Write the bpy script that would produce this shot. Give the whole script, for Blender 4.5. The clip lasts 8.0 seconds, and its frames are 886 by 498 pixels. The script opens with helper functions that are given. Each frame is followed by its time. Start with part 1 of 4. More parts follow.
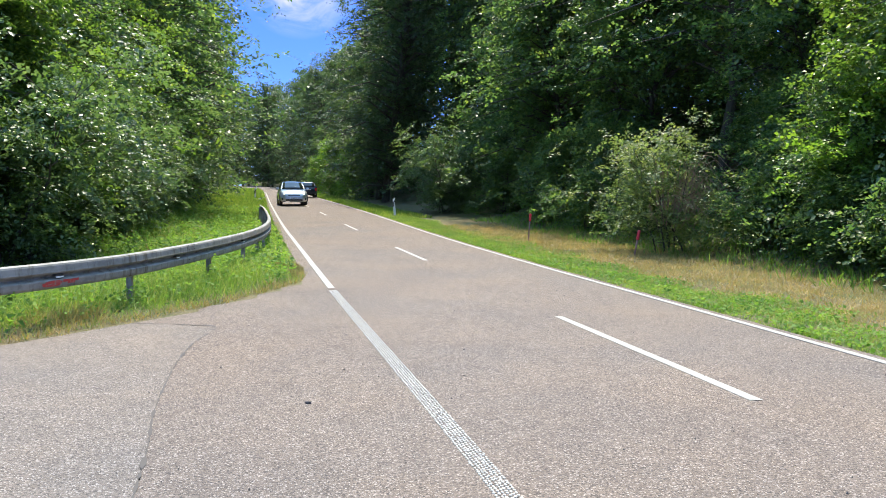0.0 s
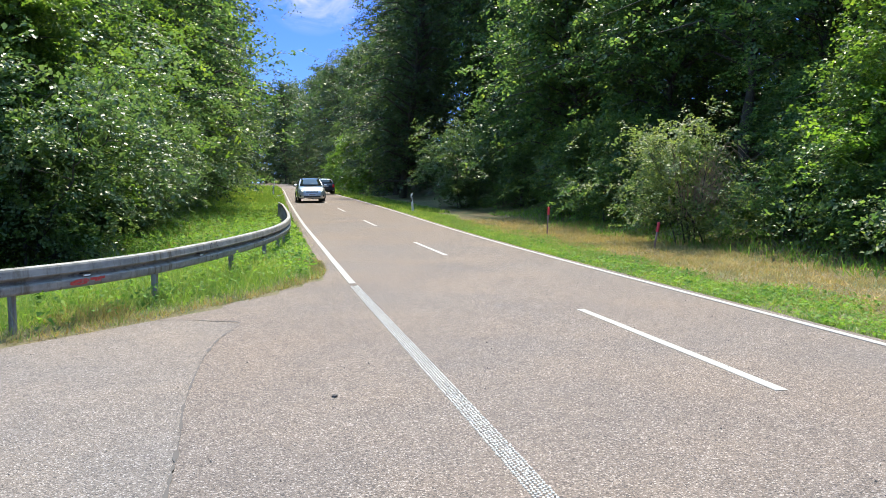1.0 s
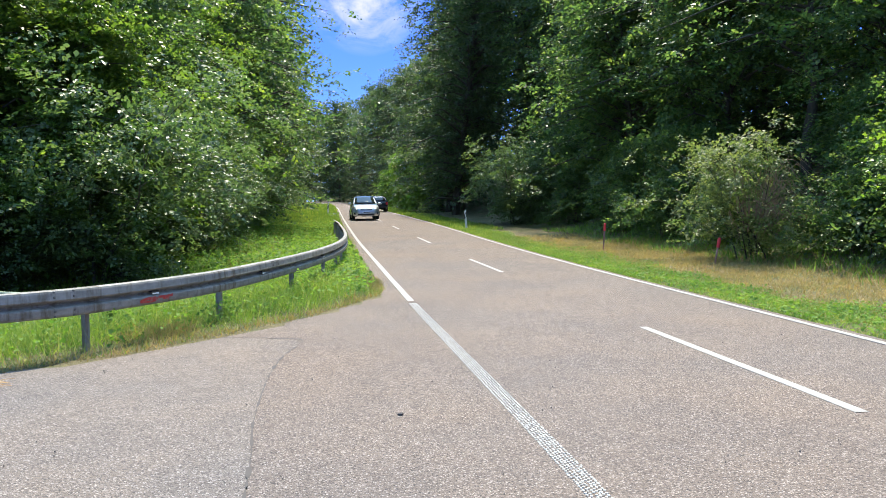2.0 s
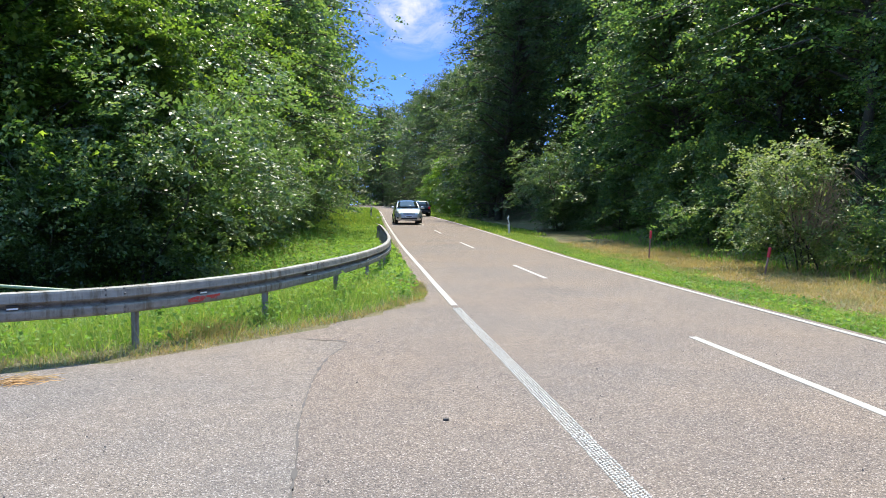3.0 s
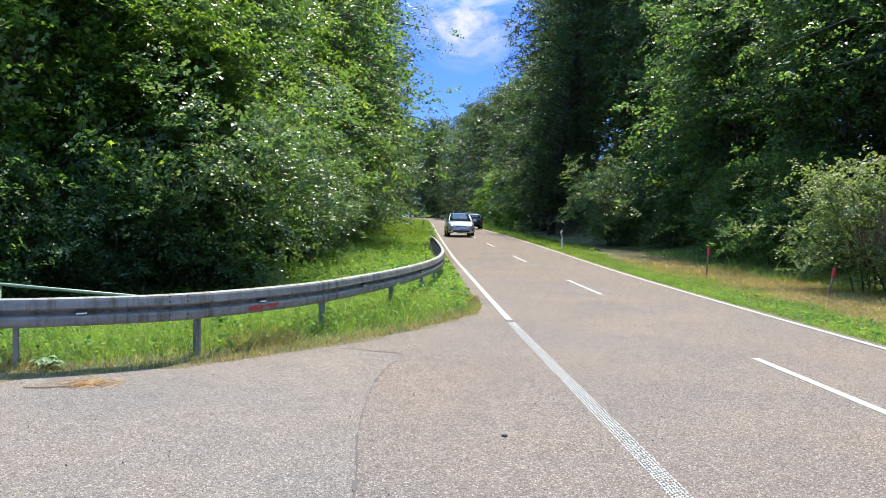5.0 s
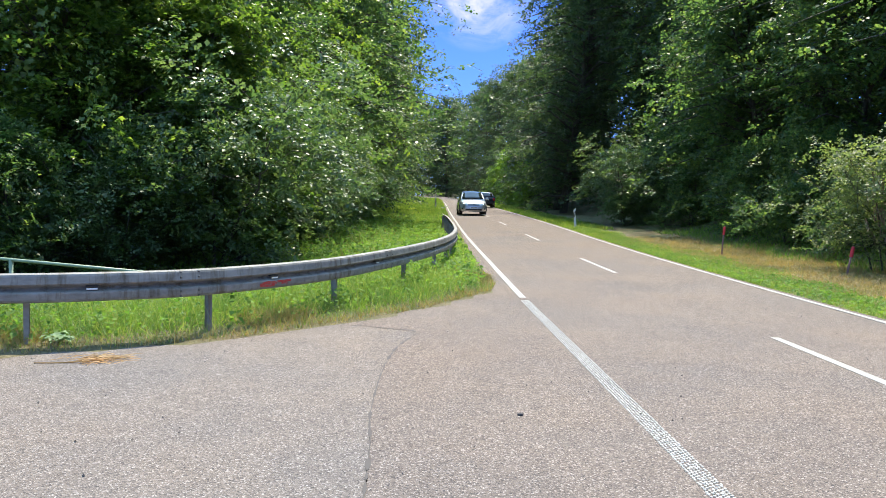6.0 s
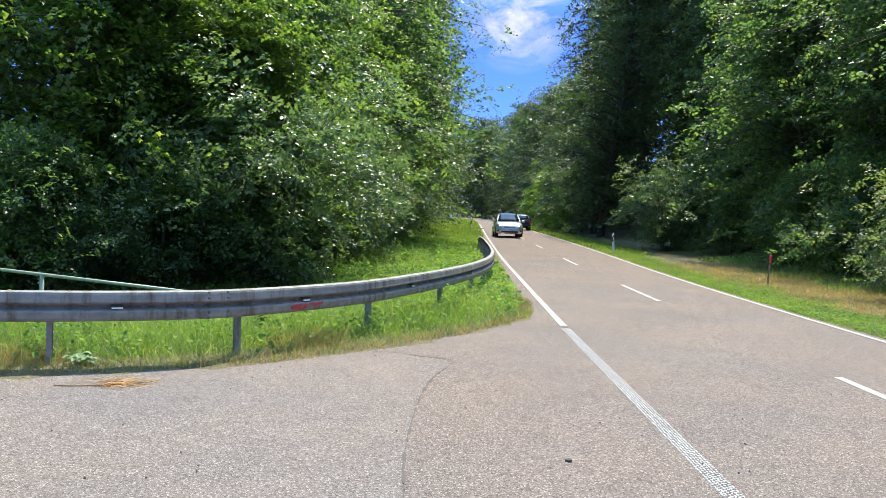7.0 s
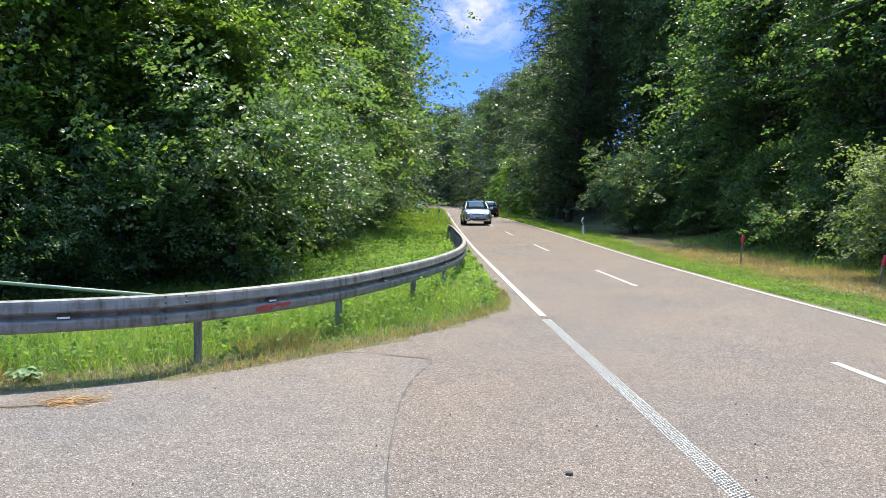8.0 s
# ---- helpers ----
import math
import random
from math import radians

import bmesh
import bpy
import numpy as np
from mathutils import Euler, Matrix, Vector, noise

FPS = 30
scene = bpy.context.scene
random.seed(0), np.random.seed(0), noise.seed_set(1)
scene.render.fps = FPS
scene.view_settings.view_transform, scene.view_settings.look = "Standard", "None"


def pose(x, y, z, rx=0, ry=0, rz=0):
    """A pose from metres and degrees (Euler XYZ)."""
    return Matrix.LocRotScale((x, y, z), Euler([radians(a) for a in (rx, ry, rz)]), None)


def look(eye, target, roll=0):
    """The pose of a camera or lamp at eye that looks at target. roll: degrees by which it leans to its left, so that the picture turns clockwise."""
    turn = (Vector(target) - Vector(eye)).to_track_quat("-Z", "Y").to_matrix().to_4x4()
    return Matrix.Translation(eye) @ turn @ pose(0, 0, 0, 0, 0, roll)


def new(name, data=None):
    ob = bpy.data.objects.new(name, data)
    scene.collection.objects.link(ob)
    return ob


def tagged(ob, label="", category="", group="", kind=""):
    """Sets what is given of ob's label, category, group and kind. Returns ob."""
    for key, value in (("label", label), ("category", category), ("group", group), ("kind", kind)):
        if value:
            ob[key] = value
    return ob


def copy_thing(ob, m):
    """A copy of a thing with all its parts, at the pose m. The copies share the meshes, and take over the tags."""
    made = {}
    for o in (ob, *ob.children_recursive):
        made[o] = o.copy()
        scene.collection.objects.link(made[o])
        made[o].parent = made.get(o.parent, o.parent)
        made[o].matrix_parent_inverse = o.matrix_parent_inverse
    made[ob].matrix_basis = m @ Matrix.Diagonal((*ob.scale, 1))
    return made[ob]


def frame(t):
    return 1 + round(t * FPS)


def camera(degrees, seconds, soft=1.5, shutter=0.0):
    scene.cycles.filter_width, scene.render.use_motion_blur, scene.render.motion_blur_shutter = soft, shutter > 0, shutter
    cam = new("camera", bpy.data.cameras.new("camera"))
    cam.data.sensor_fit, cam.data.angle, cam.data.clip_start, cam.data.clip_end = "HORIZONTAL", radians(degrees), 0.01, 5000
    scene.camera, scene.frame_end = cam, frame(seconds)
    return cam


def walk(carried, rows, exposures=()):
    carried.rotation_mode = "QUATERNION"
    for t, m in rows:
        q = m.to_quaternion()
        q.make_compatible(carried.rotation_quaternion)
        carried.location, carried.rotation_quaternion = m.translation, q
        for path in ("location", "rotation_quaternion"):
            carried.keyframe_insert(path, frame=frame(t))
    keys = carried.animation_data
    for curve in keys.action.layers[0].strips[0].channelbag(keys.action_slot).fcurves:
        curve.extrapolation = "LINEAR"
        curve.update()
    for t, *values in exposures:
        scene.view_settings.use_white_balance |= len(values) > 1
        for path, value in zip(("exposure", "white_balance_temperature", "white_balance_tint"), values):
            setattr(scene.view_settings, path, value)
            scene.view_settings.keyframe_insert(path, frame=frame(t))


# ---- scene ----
cam = camera(58.9, 8.0, soft=0.65)
PATH = [
    (0, (-3.49, 0.998, 1.496), (-3.051, 2.945, 1.356), 0.4),
    (0.5, (-3.479, 0.969, 1.488), (-3.072, 2.922, 1.34), 0.5),
    (1, (-3.537, 0.969, 1.49), (-3.142, 2.924, 1.337), -0.4),
    (1.5, (-3.597, 0.967, 1.505), (-3.268, 2.936, 1.377), -1.0),
    (3, (-3.675, 1.058, 1.487), (-3.514, 3.049, 1.392), -0.1),
    (3.5, (-3.715, 1.05, 1.494), (-3.616, 3.047, 1.417), 0.1),
    (4, (-3.75, 1.054, 1.496), (-3.691, 3.052, 1.438), 0.3),
    (4.5, (-3.747, 1.065, 1.509), (-3.708, 3.065, 1.464), 0.7),
    (6, (-3.774, 1.213, 1.462), (-3.771, 3.209, 1.344), 1.0),
    (6.5, (-3.784, 1.406, 1.473), (-3.834, 3.403, 1.364), 1.7),
    (7, (-3.841, 1.641, 1.475), (-3.926, 3.638, 1.408), 2.1),
    (7.5, (-3.93, 1.884, 1.486), (-3.974, 3.883, 1.42), 1.0),
    (8, (-3.933, 2.168, 1.489), (-3.935, 4.165, 1.395), 0.4),
]
walk(cam, [(t, look(eye, target, roll)) for t, eye, target, roll in PATH])


# ---- world, sun, exposure ----
scene.view_settings.exposure = 1.2
SUN_AZ, SUN_EL = radians(12.0), radians(62.0)      # azimuth from +y towards +x
sun_dir = Vector((math.sin(SUN_AZ) * math.cos(SUN_EL), math.cos(SUN_AZ) * math.cos(SUN_EL), math.sin(SUN_EL)))
sun_data = bpy.data.lights.new("sun", "SUN")
sun_data.energy, sun_data.angle, sun_data.color = 4.1, radians(0.55), (1.0, 0.915, 0.74)
sun = new("sun", sun_data)
sun.matrix_world = look(sun_dir * 100, (0, 0, 0))

world = bpy.data.worlds.new("sky")
scene.world = world
world.use_nodes = True
wn, wl = world.node_tree.nodes, world.node_tree.links
wn.clear()
w_out = wn.new("ShaderNodeOutputWorld")
w_bg = wn.new("ShaderNodeBackground")
w_bg.inputs["Strength"].default_value = 0.26
w_sky = wn.new("ShaderNodeTexSky")
w_sky.sky_type, w_sky.sun_disc = "NISHITA", False
w_sky.sun_elevation, w_sky.sun_rotation = SUN_EL, SUN_AZ
w_sky.air_density, w_sky.dust_density, w_sky.ozone_density = 1.0, 0.0, 3.0
w_geo = wn.new("ShaderNodeTexCoord")
w_map = wn.new("ShaderNodeMapping")
w_map.inputs["Scale"].default_value = (17.0, 10.0, 30.0)
w_map.inputs["Rotation"].default_value = (0.0, radians(-22), 0.0)
w_noise = wn.new("ShaderNodeTexNoise")
w_noise.inputs["Scale"].default_value, w_noise.inputs["Detail"].default_value = 1.0, 8.0
w_noise.inputs["Roughness"].default_value = 0.62
w_noise.inputs["Distortion"].default_value = 0.7
w_ramp = wn.new("ShaderNodeValToRGB")
w_ramp.color_ramp.elements[0].position, w_ramp.color_ramp.elements[1].position = 0.40, 0.66
w_mix = wn.new("ShaderNodeMix")
w_mix.data_type = "RGBA"
w_mix.inputs["B"].default_value = (1.6, 1.65, 1.75, 1)
wl.new(w_geo.outputs["Generated"], w_map.inputs["Vector"])
wl.new(w_map.outputs["Vector"], w_noise.inputs["Vector"])
wl.new(w_noise.outputs["Fac"], w_ramp.inputs["Fac"])
w_dot = wn.new("ShaderNodeVectorMath")
w_dot.operation = "DISTANCE"
w_dot.inputs[1].default_value = (0.040, 0.965, 0.258)
w_near = wn.new("ShaderNodeMapRange")
w_near.inputs["From Min"].default_value, w_near.inputs["From Max"].default_value = 0.075, 0.030
wl.new(w_geo.outputs["Generated"], w_dot.inputs[0])
wl.new(w_dot.outputs["Value"], w_near.inputs["Value"])
w_both = wn.new("ShaderNodeMath")
w_both.operation = "MULTIPLY"
wl.new(w_ramp.outputs["Color"], w_both.inputs[0])
wl.new(w_near.outputs["Result"], w_both.inputs[1])
wl.new(w_both.outputs["Value"], w_mix.inputs["Factor"])
w_tint = wn.new("ShaderNodeMix")
w_tint.data_type, w_tint.blend_type = "RGBA", "MULTIPLY"
w_tint.inputs["Factor"].default_value = 1.0
w_sep = wn.new("ShaderNodeSeparateXYZ")
w_high = wn.new("ShaderNodeValToRGB")          # deep clear blue low over the road; overhead lifted as added fill light
w_high.color_ramp.elements[0].position, w_high.color_ramp.elements[0].color = 0.25, (0.092, 0.148, 0.36, 1)
w_high.color_ramp.elements[1].position, w_high.color_ramp.elements[1].color = 0.75, (1.35, 1.34, 1.10, 1)
wl.new(w_geo.outputs["Generated"], w_sep.inputs["Vector"])
wl.new(w_sep.outputs["Z"], w_high.inputs["Fac"])
wl.new(w_high.outputs["Color"], w_tint.inputs["B"])
wl.new(w_sky.outputs["Color"], w_tint.inputs["A"])
wl.new(w_tint.outputs["Result"], w_mix.inputs["A"])
wl.new(w_mix.outputs["Result"], w_bg.inputs["Color"])
wl.new(w_bg.outputs["Background"], w_out.inputs["Surface"])


# ---- materials ----
class Mat:
    """A node material with short ways to make and join nodes."""

    def __init__(self, name):
        self.m = bpy.data.materials.new(name)
        self.m.use_nodes = True
        self.n, self.l = self.m.node_tree.nodes, self.m.node_tree.links
        self.b = self.n["Principled BSDF"]
        self.out = self.n["Material Output"]
        self.tc = self.n.new("ShaderNodeTexCoord")

    def set(self, **kw):
        for k, v in kw.items():
            self.b.inputs[k.replace("_", " ")].default_value = v
        return self

    def noise(self, scale, detail=4.0, rough=0.55, stretch=None):
        t = self.n.new("ShaderNodeTexNoise")
        t.inputs["Scale"].default_value, t.inputs["Detail"].default_value, t.inputs["Roughness"].default_value = scale, detail, rough
        if stretch:
            mp = self.n.new("ShaderNodeMapping")
            mp.inputs["Scale"].default_value = stretch
            self.l.new(self.tc.outputs["Object"], mp.inputs["Vector"])
            self.l.new(mp.outputs["Vector"], t.inputs["Vector"])
        else:
            self.l.new(self.tc.outputs["Object"], t.inputs["Vector"])
        return t.outputs["Fac"]

    def cells(self, scale, what="Color", feature="F1"):
        t = self.n.new("ShaderNodeTexVoronoi")
        t.feature = feature
        t.inputs["Scale"].default_value = scale
        self.l.new(self.tc.outputs["Object"], t.inputs["Vector"])
        return t.outputs[what]

    def ramp(self, fac, stops):
        r = self.n.new("ShaderNodeValToRGB")
        while len(r.color_ramp.elements) < len(stops):
            r.color_ramp.elements.new(0.5)
        for e, (p, c) in zip(r.color_ramp.elements, stops):
            e.position, e.color = p, (*c, 1) if len(c) == 3 else c
        self.l.new(fac, r.inputs["Fac"])
        return r.outputs["Color"]

    def mix(self, fac, a, b, blend="MIX"):
        x = self.n.new("ShaderNodeMix")
        x.data_type, x.blend_type = "RGBA", blend
        for key, v in (("Factor", fac), ("A", a), ("B", b)):
            if isinstance(v, (int, float)):
                x.inputs[key].default_value = v
            elif isinstance(v, tuple):
                x.inputs[key].default_value = (*v, 1)
            else:
                self.l.new(v, x.inputs[key])
        return x.outputs["Result"]

    def base(self, sock):
        self.l.new(sock, self.b.inputs["Base Color"])
        return self

    def rough(self, sock):
        self.l.new(sock, self.b.inputs["Roughness"])
        return self

    def bump(self, sock, strength, distance):
        bm_ = self.n.new("ShaderNodeBump")
        bm_.inputs["Strength"].default_value, bm_.inputs["Distance"].default_value = strength, distance
        self.l.new(sock, bm_.inputs["Height"])
        self.l.new(bm_.outputs["Normal"], self.b.inputs["Normal"])
        return self

    def island(self):
        return self.n.new("ShaderNodeNewGeometry").outputs["Random Per Island"]

    def per_object(self):
        return self.n.new("ShaderNodeObjectInfo").outputs["Random"]


def grey(v):
    return (v, v, v)


def asphalt(name, dark, mid, light, wear):
    """Chip-sealed asphalt: pale chippings in a darker binder, with broad stains and wheel wear."""
    a = Mat(name)
    a.set(Roughness=0.9, Specular_IOR_Level=0.2)
    chips = a.cells(112.0)
    sep = a.n.new("ShaderNodeSeparateColor")
    a.l.new(chips, sep.inputs["Color"])
    col = a.ramp(sep.outputs["Red"], [(0.0, dark), (0.32, mid), (0.74, mid), (1.0, light)])
    gap = a.ramp(a.cells(112.0, "Distance", "DISTANCE_TO_EDGE"), [(0.02, grey(0.52)), (0.13, grey(1.03))])
    col = a.mix(0.8, col, gap, "MULTIPLY")
    broad = a.ramp(a.noise(0.55, 5, 0.6), [(0.3, wear), (0.62, grey(1.0))])
    col = a.mix(0.85, col, broad, "MULTIPLY")
    hue = a.ramp(a.noise(0.28, 4, 0.6), [(0.36, (0.94, 0.97, 1.02)), (0.64, (1.035, 0.995, 0.965))])
    col = a.mix(1.0, col, hue, "MULTIPLY")
    mottled = a.ramp(a.noise(5.5, 6, 0.7), [(0.3, grey(0.88)), (0.7, grey(1.08))])
    col = a.mix(0.9, col, mottled, "MULTIPLY")
    fine = a.ramp(a.noise(240.0, 2), [(0.3, grey(0.82)), (0.7, grey(1.12))])
    a.base(a.mix(0.8, col, fine, "MULTIPLY"))
    a.bump(a.cells(112.0, "Distance"), 0.65, 0.007)
    return a.m


M = {}
M["road"] = asphalt("asphalt_reddish", (0.075, 0.066, 0.062), (0.198, 0.158, 0.130), (0.41, 0.350, 0.300), (0.86, 0.86, 0.88))
M["side"] = asphalt("asphalt_grey", (0.088, 0.078, 0.072), (0.212, 0.175, 0.147), (0.42, 0.368, 0.320), (0.82, 0.84, 0.88))
M["tar"] = Mat("tar_joint").set(Base_Color=(0.075, 0.066, 0.060, 1), Roughness=0.85).m

p = Mat("road_paint").set(Roughness=0.6)
p.base(p.mix(0.9, p.ramp(p.noise(60, 5, 0.7), [(0.28, (0.20, 0.185, 0.165)), (0.5, (0.325, 0.31, 0.28))]),
             p.ramp(p.noise(2.0, 4), [(0.3, grey(0.86)), (0.7, grey(1.0))]), "MULTIPLY"))
p.bump(p.noise(120, 3), 0.4, 0.003)
M["paint"] = p.m
p = Mat("raised_paint").set(Roughness=0.6)
p.base(p.ramp(p.island(), [(0.0, (0.37, 0.35, 0.31)), (1.0, (0.49, 0.47, 0.42))]))
M["paint_dots"] = p.m


def soil_mat():
    g = Mat("verge_soil")
    g.set(Roughness=0.95)
    a_ = g.ramp(g.noise(0.7, 6, 0.65), [(0.35, (0.075, 0.105, 0.028)), (0.55, (0.15, 0.125, 0.055)), (0.7, (0.20, 0.155, 0.08))])
    b_ = g.ramp(g.noise(22, 5, 0.7), [(0.3, grey(0.5)), (0.7, grey(1.15))])
    g.base(g.mix(1.0, a_, b_, "MULTIPLY"))
    g.bump(g.noise(30, 5), 0.8, 0.05)
    return g.m


M["soil"] = soil_mat()


def leaf_mat(name, dark, light, young=None, trans=0.5, rough=0.36, sheen=0.5):
    """Leaves: glossy top, light shining through, hue changing from leaf to leaf."""
    f = Mat(name)
    f.set(Roughness=rough)
    f.b.inputs["Specular IOR Level"].default_value = sheen
    stops = [(0.0, dark), (0.75, light)] + ([(0.95, young)] if young else [])
    col = f.ramp(f.island(), stops)
    patch = f.ramp(f.noise(0.45, 3), [(0.3, (0.70, 0.78, 0.75)), (0.7, (1.2, 1.12, 0.95))])
    col = f.mix(1.0, col, patch, "MULTIPLY")
    spray = f.ramp(f.noise(2.2, 3, 0.6), [(0.32, (0.72, 0.80, 0.82)), (0.68, (1.22, 1.14, 0.98))])
    col = f.mix(1.0, col, spray, "MULTIPLY")
    f.base(col)
    tr = f.n.new("ShaderNodeBsdfTranslucent")
    warm = f.mix(1.0, col, (1.65, 1.78, 0.95), "MULTIPLY")
    f.l.new(warm, tr.inputs["Color"])
    mx = f.n.new("ShaderNodeMixShader")
    mx.inputs["Fac"].default_value = trans
    f.l.new(f.b.outputs["BSDF"], mx.inputs[1])
    f.l.new(tr.outputs["BSDF"], mx.inputs[2])
    f.l.new(mx.outputs["Shader"], f.out.inputs["Surface"])
    return f.m


M["leaf_maple"] = leaf_mat("leaf_maple", (0.070, 0.130, 0.030), (0.115, 0.180, 0.042), (0.20, 0.27, 0.06), 0.5, 0.38, 0.55)
M["leaf_hazel"] = leaf_mat("leaf_hazel", (0.075, 0.130, 0.062), (0.130, 0.185, 0.095), None, 0.42, 0.40, 0.55)
M["leaf_bush"] = leaf_mat("leaf_bush", (0.11, 0.155, 0.070), (0.18, 0.220, 0.115), (0.22, 0.25, 0.12), 0.5, 0.46, 0.45)
M["leaf_beech"] = leaf_mat("leaf_beech", (0.055, 0.108, 0.052), (0.105, 0.165, 0.074), (0.17, 0.23, 0.08), 0.55, 0.42, 0.5)
M["leaf_far"] = leaf_mat("leaf_far", (0.044, 0.080, 0.050), (0.082, 0.122, 0.066), None, 0.42, 0.5, 0.4)
M["leaf_bright"] = leaf_mat("leaf_bright", (0.10, 0.19, 0.035), (0.17, 0.27, 0.05), None, 0.5)
M["grass"] = leaf_mat("grass_green", (0.100, 0.178, 0.038), (0.205, 0.300, 0.070), (0.36, 0.36, 0.13), 0.42, 0.5)
M["straw"] = leaf_mat("grass_dry", (0.24, 0.155, 0.080), (0.43, 0.315, 0.165), (0.17, 0.21, 0.07), 0.3, 0.6)
M["stalk"] = leaf_mat("grass_stalk", (0.26, 0.27, 0.11), (0.42, 0.40, 0.20), None, 0.4, 0.6)
M["weed"] = leaf_mat("weed_leaf", (0.095, 0.190, 0.042), (0.190, 0.300, 0.075), None, 0.4, 0.7, 0.2)
M["straw_dry"] = leaf_mat("dry_twigs", (0.30, 0.15, 0.055), (0.46, 0.27, 0.11), None, 0.1, 0.6)
M["weed_pale"] = leaf_mat("weed_pale", (0.15, 0.24, 0.14), (0.22, 0.31, 0.19), None, 0.3, 0.6, 0.3)
M["petal"] = Mat("petal_white").set(Base_Color=(0.75, 0.75, 0.70, 1), Roughness=0.7).m

k = Mat("bark").set(Roughness=0.9)
k.base(k.mix(1.0, k.ramp(k.noise(6, 5, 0.7, (3, 3, 0.4)), [(0.3, (0.035, 0.028, 0.022)), (0.7, (0.115, 0.095, 0.075))]),
             k.ramp(k.noise(1.3, 4), [(0.35, (0.75, 0.85, 0.7)), (0.65, grey(1.1))]), "MULTIPLY"))
k.bump(k.noise(18, 5, 0.7, (2, 2, 0.3)), 0.9, 0.03)
M["bark"] = k.m
M["twig"] = Mat("dry_twig").set(Base_Color=(0.27, 0.19, 0.13, 1), Roughness=0.8).m

z = Mat("galvanised_steel").set(Metallic=0.1, Roughness=0.65, Specular_IOR_Level=0.3)
z.base(z.mix(1.0, z.ramp(z.noise(5, 6, 0.65, (1, 1, 2.0)), [(0.3, (0.165, 0.158, 0.142)), (0.62, (0.285, 0.272, 0.248))]),
             z.ramp(z.noise(1.6, 6, 0.7, (6.0, 6.0, 0.7)), [(0.33, (0.50, 0.43, 0.34)), (0.5, grey(1.0))]), "MULTIPLY"))
z.rough(z.ramp(z.noise(11, 4), [(0.3, grey(0.55)), (0.7, grey(0.75))]))
z.bump(z.noise(35, 3), 0.12, 0.004)
M["zinc"] = z.m
M["zinc_dark"] = Mat("weathered_bolt").set(Metallic=0.7, Roughness=0.6, Base_Color=(0.14, 0.135, 0.13, 1)).m
r = Mat("red_spray_paint").set(Roughness=0.55)
r.base(r.ramp(r.noise(28, 5, 0.75), [(0.36, (0.26, 0.17, 0.15)), (0.5, (0.42, 0.035, 0.03))]))
M["graffiti"] = r.m


def plain(name, rgb, rough=0.5, metal=0.0, vary=0.15, coat=0.0):
    q = Mat(name).set(Roughness=rough, Metallic=metal)
    if coat:
        q.b.inputs["Coat Weight"].default_value, q.b.inputs["Coat Roughness"].default_value = coat, 0.06
    q.base(q.mix(1.0, q.mix(0.0, rgb, rgb), q.ramp(q.noise(7, 5, 0.65), [(0.3, grey(1 - vary)), (0.7, grey(1 + vary * 0.5))]), "MULTIPLY"))
    return q.m


M["white_post"] = plain("white_plastic", (0.72, 0.72, 0.70), 0.45)
M["black_post"] = plain("black_plastic", (0.02, 0.02, 0.02), 0.5)
M["red_post"] = plain("red_plastic", (0.62, 0.035, 0.045), 0.45)
M["post_stake"] = plain("grey_stake", (0.23, 0.12, 0.11), 0.6)
M["green_rail"] = plain("green_paint", (0.29, 0.36, 0.24), 0.5, 0.0, 0.3)
M["silver_paint"] = plain("silver_car_paint", (0.50, 0.51, 0.50), 0.28, 0.7, 0.04, 1.0)
M["dark_paint"] = plain("dark_car_paint", (0.035, 0.042, 0.055), 0.28, 0.5, 0.04, 1.0)
M["glass_dark"] = Mat("car_glass").set(Base_Color=(0.012, 0.016, 0.018, 1), Roughness=0.03, Specular_IOR_Level=0.8).m
M["rubber"] = plain("tyre_rubber", (0.02, 0.02, 0.02), 0.8)
M["rim"] = plain("alloy_rim", (0.5, 0.5, 0.5), 0.35, 0.9)
M["trim_black"] = plain("black_trim", (0.018, 0.018, 0.02), 0.45)
M["lamp_glass"] = Mat("headlight_glass").set(Base_Color=(0.75, 0.75, 0.72, 1), Roughness=0.08, Metallic=0.6).m
M["headlamp"] = Mat("lit_headlamp").set(Base_Color=(0.9, 0.88, 0.75, 1), Roughness=0.2, Emission_Color=(1.0, 0.93, 0.75, 1), Emission_Strength=1.6).m
M["tail_red"] = Mat("tail_light_red").set(Base_Color=(0.5, 0.01, 0.012, 1), Roughness=0.15).m
M["plate"] = Mat("number_plate").set(Base_Color=(0.7, 0.7, 0.68, 1), Roughness=0.4).m
M["chrome"] = Mat("chrome").set(Base_Color=(0.7, 0.7, 0.7, 1), Roughness=0.15, Metallic=1.0).m


# ---- mesh helpers ----
def link(name, me, material, parent=None, label="", smooth=False):
    me.materials.append(material)
    if smooth:
        me.polygons.foreach_set("use_smooth", [True] * len(me.polygons))
    ob = new(name, me)
    if parent:
        ob.parent = parent
    if label:
        ob["label"] = label
    return ob


def part(name, bm, material, parent=None, label="", smooth=False):
    me = bpy.data.meshes.new(name)
    bm.normal_update()
    bm.to_mesh(me)
    bm.free()
    return link(name, me, material, parent, label, smooth)


def raw(name, verts, faces, material, parent=None, label="", smooth=False):
    me = bpy.data.meshes.new(name)
    me.from_pydata([tuple(v) for v in verts], [], faces)
    me.update()
    return link(name, me, material, parent, label, smooth)


